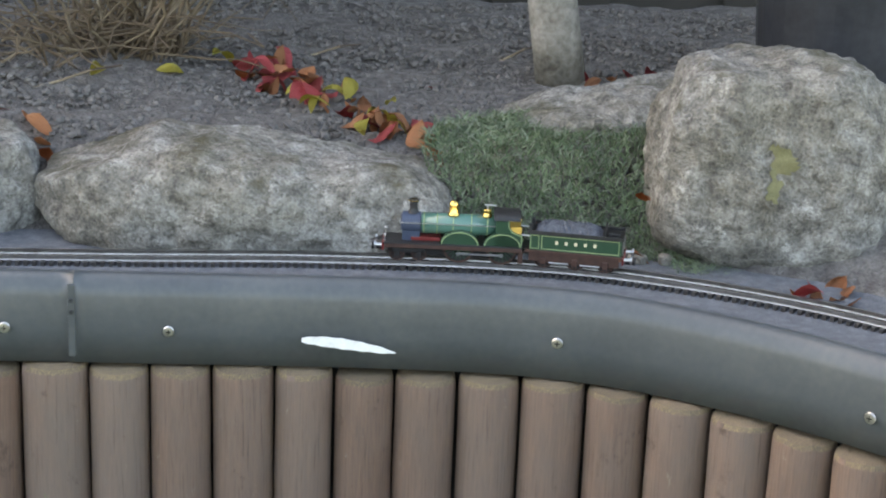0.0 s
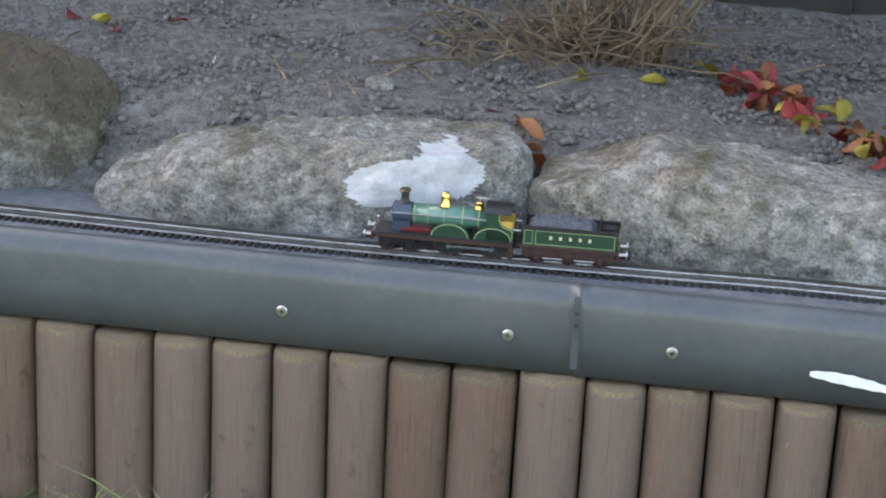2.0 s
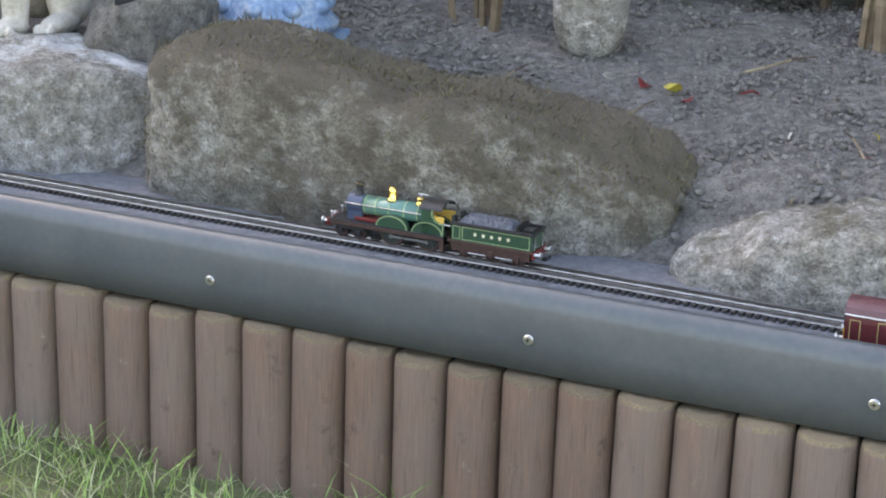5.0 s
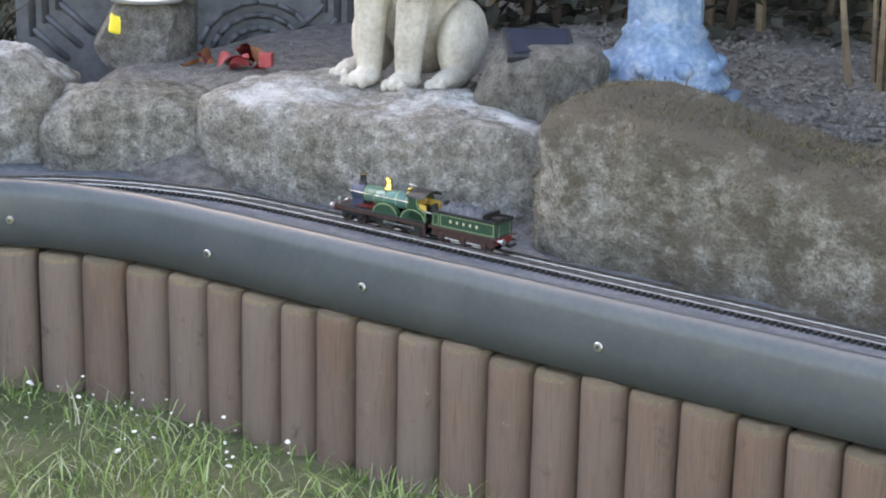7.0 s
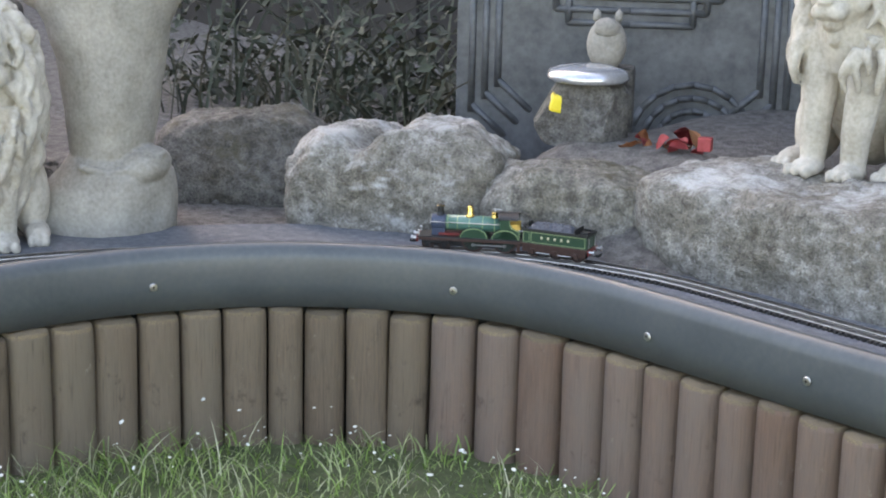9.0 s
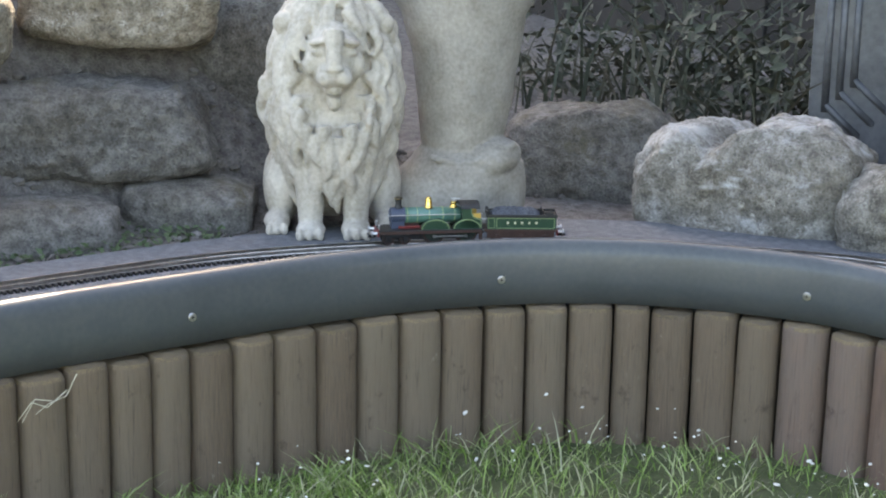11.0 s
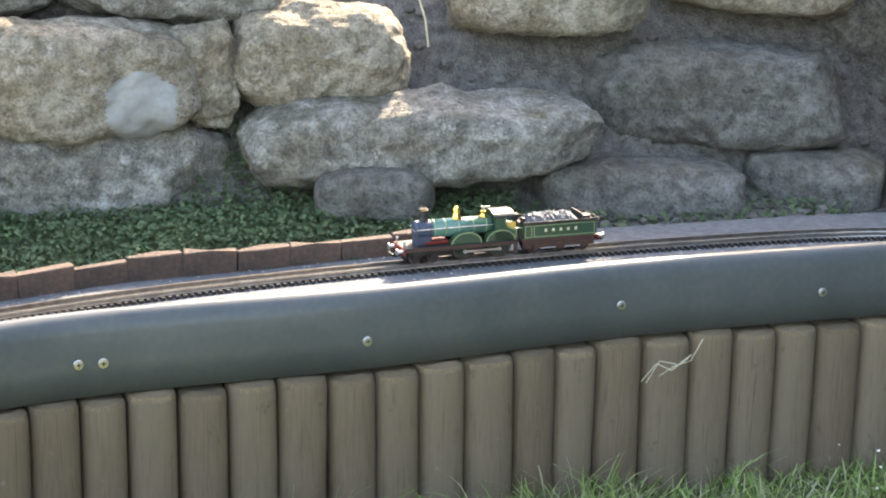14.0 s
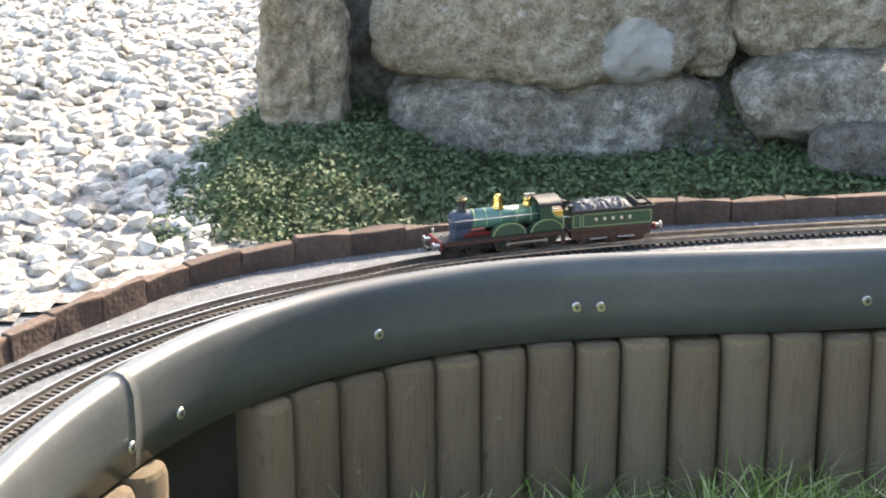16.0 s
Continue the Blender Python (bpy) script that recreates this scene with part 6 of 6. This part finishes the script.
def tender():
    e = empty("tender", "model green locomotive tender heaped with coal, lined pale green", "tender")
    bm = bmesh.new()
    box(bm, (0, 0, 0.0150), (0.080, 0.030, 0.0022), 0.0003)
    part("footplate", bm, M_FRAME, e)
    bm = bmesh.new()
    box(bm, (-0.001, 0, 0.0230), (0.0755, 0.0275, 0.0140), 0.0007)
    tank = part("tank", bm, M_GREEN, e)
    for sy in (-1, 1):
        bm = bmesh.new()
        y = sy * 0.0139
        strip(bm, [(-0.0365, 0.0175), (-0.0365, 0.0285), (0.0265, 0.0285), (0.0265, 0.0175), (-0.0365, 0.0175)], 0.0006, y)
        strip(bm, [(0.0290, 0.0175), (0.0290, 0.0285), (0.0355, 0.0285), (0.0355, 0.0175), (0.0290, 0.0175)], 0.0005, y)
        part("lining", bm, M_LINE, tank)
        for k in range(5):
            bm = bmesh.new()
            box(bm, (0.0135 - 0.0078 * k + 0.0008, y, 0.0235), (0.0024, 0.0005, 0.0028))
            part("letter_bar", bm, M_GOLD, tank, "gold lettering mark")
        bm = bmesh.new()
        box(bm, (0, sy * 0.0125, 0.0105), (0.074, 0.0012, 0.0085), 0.0004)
        for x in (-0.026, -0.001, 0.025):
            box(bm, (x, sy * 0.0138, 0.0075), (0.0045, 0.0022, 0.0055), 0.0005)
        frame_ = part("outside_frame", bm, M_FRAME, e)
        bm = bmesh.new()
        for a in (-0.0135, 0.012):
            rod(bm, (a - 0.008, sy * 0.0142, 0.0062), (a + 0.008, sy * 0.0142, 0.0062), 0.0006)
        part("brake_rod", bm, M_STEEL, frame_)
        for x in (-0.026, -0.001, 0.025):
            wheel(e, x, sy * 0.0085, 0.0072, 10)
    bm = bmesh.new()
    for x, y, sx, sy in ((-0.001, -0.0150, 0.0775, 0.0006), (-0.001, 0.0150, 0.0775, 0.0006), (-0.0395, 0, 0.0006, 0.030)):
        box(bm, (x, y, 0.0313), (sx, sy, 0.0030), 0.0002)
    box(bm, (-0.001, 0, 0.0297), (0.0765, 0.0298, 0.0008))
    part("coping", bm, M_BLACK, e, "flared dark coping")
    bm = bmesh.new()
    n, k = 34, 14
    rows = []
    for i in range(n + 1):
        u = i / n
        rows.append([])
        for j in range(k + 1):
            w = j / k * 2 - 1
            h = 0.0075 * (1 - abs(w) ** 3) * min(1, 7 * u, 6 * (1 - u)) ** 0.6 + 0.0022 * noise.noise(Vector((i * 0.9, j * 1.1, 4.2)))
            rows[-1].append(bm.verts.new((0.033 - 0.055 * u, w * 0.0132, 0.0300 + max(0, h))))
    for a, b in zip(rows, rows[1:]):
        for j in range(k):
            bm.faces.new((a[j], a[j + 1], b[j + 1], b[j]))
    part("coal", bm, M_COAL, e, "heaped grey coal load")
    bm = bmesh.new()
    box(bm, (-0.024, 0, 0.033), (0.0012, 0.027, 0.008), 0.0003)
    box(bm, (-0.0315, 0, 0.0315), (0.010, 0.010, 0.003), 0.001)
    part("coal_plate", bm, M_BLACK, e)
    bm = bmesh.new()
    box(bm, (0.0365, -0.009, 0.033), (0.003, 0.006, 0.007), 0.0005)
    box(bm, (0.0365, 0.009, 0.033), (0.003, 0.006, 0.007), 0.0005)
    part("tool_box", bm, M_BLACK, e)
    bm = bmesh.new()
    box(bm, (-0.0402, 0, 0.0128), (0.0014, 0.030, 0.0062), 0.0003)
    part("buffer_beam", bm, M_RED, e)
    buffers(e, -0.0408, -1)
    for y in (-0.009, 0.009):
        bm = bmesh.new()
        rod(bm, (-0.0395, y, 0.0165), (-0.0395, y, 0.028), 0.0005)
        part("lamp_iron", bm, M_STEEL, e)
    bm = bmesh.new()
    box(bm, (0.044, 0, 0.010), (0.010, 0.006, 0.002), 0.0004)
    box(bm, (0.041, 0, 0.0158), (0.005, 0.02, 0.001))
    part("drawbar", bm, M_BLACK, e)
    return e


def diesel():
    e = empty("diesel_locomotive", "model maroon diesel locomotive with gold lined panels and yellow end", "locomotive")
    L, W = 0.184, 0.0345
    sec = [(-W / 2, 0.0085), (-W / 2, 0.0300), (-W / 2 + 0.0006, 0.0365)]
    roof = [(-W / 2 + 0.0008, 0.0368), (-W / 2 + 0.0028, 0.0415), (-W / 2 + 0.0075, 0.0450), (-0.005, 0.0468), (0.005, 0.0468), (W / 2 - 0.0075, 0.0450), (W / 2 - 0.0028, 0.0415), (W / 2 - 0.0008, 0.0368)]

    def prism(poly, x0, x1):
        bm = bmesh.new()
        a = [bm.verts.new((x0, y, z)) for y, z in poly]
        b = [bm.verts.new((x1, y, z)) for y, z in poly]
        bm.faces.new(a)
        bm.faces.new(b)
        for i in range(len(poly)):
            j = (i + 1) % len(poly)
            bm.faces.new((a[i], a[j], b[j], b[i]))
        return bm
    body = part("body", prism(sec + [(-y, z) for y, z in sec[::-1]], -L / 2 + 0.002, L / 2 - 0.002), M_MAROON, e)
    part("roof", prism(roof, -L / 2 + 0.001, L / 2 - 0.002), M_ROOFM, e, "dull maroon rounded roof")
    for sy in (-1, 1):
        y = sy * (W / 2 + 0.0003)
        bm = bmesh.new()
        strip(bm, [(-L / 2 + 0.002, 0.0362), (0.058, 0.0362)], 0.0009, y)
        part("cantrail_line", bm, M_WHITE, body)
        for x0, x1, z0, z1 in ((-0.064, -0.040, 0.014, 0.033), (-0.026, 0.026, 0.015, 0.033), (0.038, 0.049, 0.014, 0.032), (0.060, 0.068, 0.012, 0.032), (0.070, 0.084, 0.0115, 0.0205), (-0.086, -0.078, 0.014, 0.032)):
            bm = bmesh.new()
            strip(bm, [(x0, z0), (x0, z1), (x1, z1), (x1, z0), (x0, z0)], 0.0007, y)
            part("panel_lining", bm, M_GOLDDULL, body)
        bm = bmesh.new()
        box(bm, (0.0, y, 0.0285), (0.040, 0.0007, 0.0026))
        part("letter_bar", bm, M_GOLD, body, "gold lettering bar")
        for x, z in ((-0.052, 0.028), (0.064, 0.027), (-0.052, 0.018), (0.077, 0.016)):
            bm = bmesh.new()
            rod(bm, (x, y - 0.0003, z), (x, y + 0.0003, z), 0.0025, None, 14)
            part("emblem_disc", bm, M_GOLDDULL, body, "round gold mark")
        bm = bmesh.new()
        box(bm, (0.0765, y, 0.0275), (0.0125, 0.0010, 0.0085), 0.0003)
        part("cab_window", bm, M_GLASS, body)
        bm = bmesh.new()
        rod(bm, (0.087, y, 0.013), (0.087, y, 0.030), 0.0006)
        part("handrail", bm, M_STEEL, body)
        for x in (-0.058, 0.058):
            bm = bmesh.new()
            box(bm, (x, sy * 0.0128, 0.0065), (0.046, 0.0025, 0.0055), 0.0006)
            part("bogie_frame", bm, M_BLACK, e)
            for dx in (-0.016, 0.016):
                wheel(e, x + dx, sy * 0.0085, 0.0066, 8)
    for s in (-1, 1):
        bm = bmesh.new()
        box(bm, (s * (L / 2 - 0.0014), 0, 0.0165), (0.0014, 0.029, 0.011), 0.0003)
        part("warning_panel", bm, M_WARN, body, "yellow warning panel")
        bm = bmesh.new()
        box(bm, (s * (L / 2 - 0.0014), 0, 0.0295), (0.0012, 0.030, 0.010), 0.0003)
        part("windscreen", bm, M_SOLAR, body)
        buffers(e, s * (L / 2 - 0.001), s)
    bm = bmesh.new()
    box(bm, (0, 0, 0.0062), (0.040, 0.026, 0.007), 0.001)
    part("fuel_tank", bm, M_BLACK, e)
    bm = bmesh.new()
    rod(bm, (0.058, -0.012, 0.0455), (0.058, -0.012, 0.048), 0.0018)
    part("horn", bm, M_WHITE, e)
    e.scale = (0.97, 1, 0.92)
    return e


engine, coal_tender, motor = locomotive(), tender(), diesel()


# ---- what moves ----
def arc_of(line):
    return np.concatenate([[0], np.cumsum(np.linalg.norm(np.diff(line, axis=0), axis=1))])


def on_line(line, s, ahead, half):
    """Pose on a track at the arc length s, facing ahead (+1 or -1 along it), resting on two points half a wheelbase each way."""
    a = arc_of(line)
    p = [np.array([np.interp(q, a, line[:, 0]), np.interp(q, a, line[:, 1])]) for q in (s + ahead * half, s - ahead * half)]
    c, d = (p[0] + p[1]) / 2, p[0] - p[1]
    return pose(c[0], c[1], RAIL_TOP, 0, 0, math.degrees(math.atan2(d[1], d[0])))


# the engine's front end along the far line: seconds and plan place
FRONT = [(0.0, -0.240, 0.722), (2.0, -0.655, 0.714), (3.5, -0.894, 0.714), (5.2, -1.256, 0.718), (7.3, -1.714, 0.724), (8.2, -1.925, 0.690),
         (10.3, -2.218, 0.360), (11.5, -2.308, 0.106), (12.5, -2.306, -0.107), (14.5, -2.252, -0.542), (16.0, -2.160, -0.854)]


def motions():
    a = arc_of(far_line)
    ts = [r[0] for r in FRONT]
    ss = [float(a[((far_line - np.array(r[1:])) ** 2).sum(1).argmin()]) for r in FRONT]
    tt = [0.25 * k for k in range(65)]
    fs = np.interp(tt, ts, ss) + 0.006 + 0.005 * np.interp(tt, [8.5, 10.3], [0, 1])
    fs[1:-1] = (fs[:-2] + 2 * fs[1:-1] + fs[2:]) / 4
    walk(engine, [(t, on_line(far_line, s + 0.0575, -1, 0.03)) for t, s in zip(tt, fs)])
    walk(coal_tender, [(t, on_line(far_line, s + 0.159, -1, 0.025)) for t, s in zip(tt, fs)])
    b = arc_of(near_line)
    s0 = float(b[((near_line - np.array((-1.127, 0.65))) ** 2).sum(1).argmin()])
    walk(motor, [(t, on_line(near_line, s0 + 0.325 * (t - 3.5), 1, 0.058)) for t in tt])


motions()
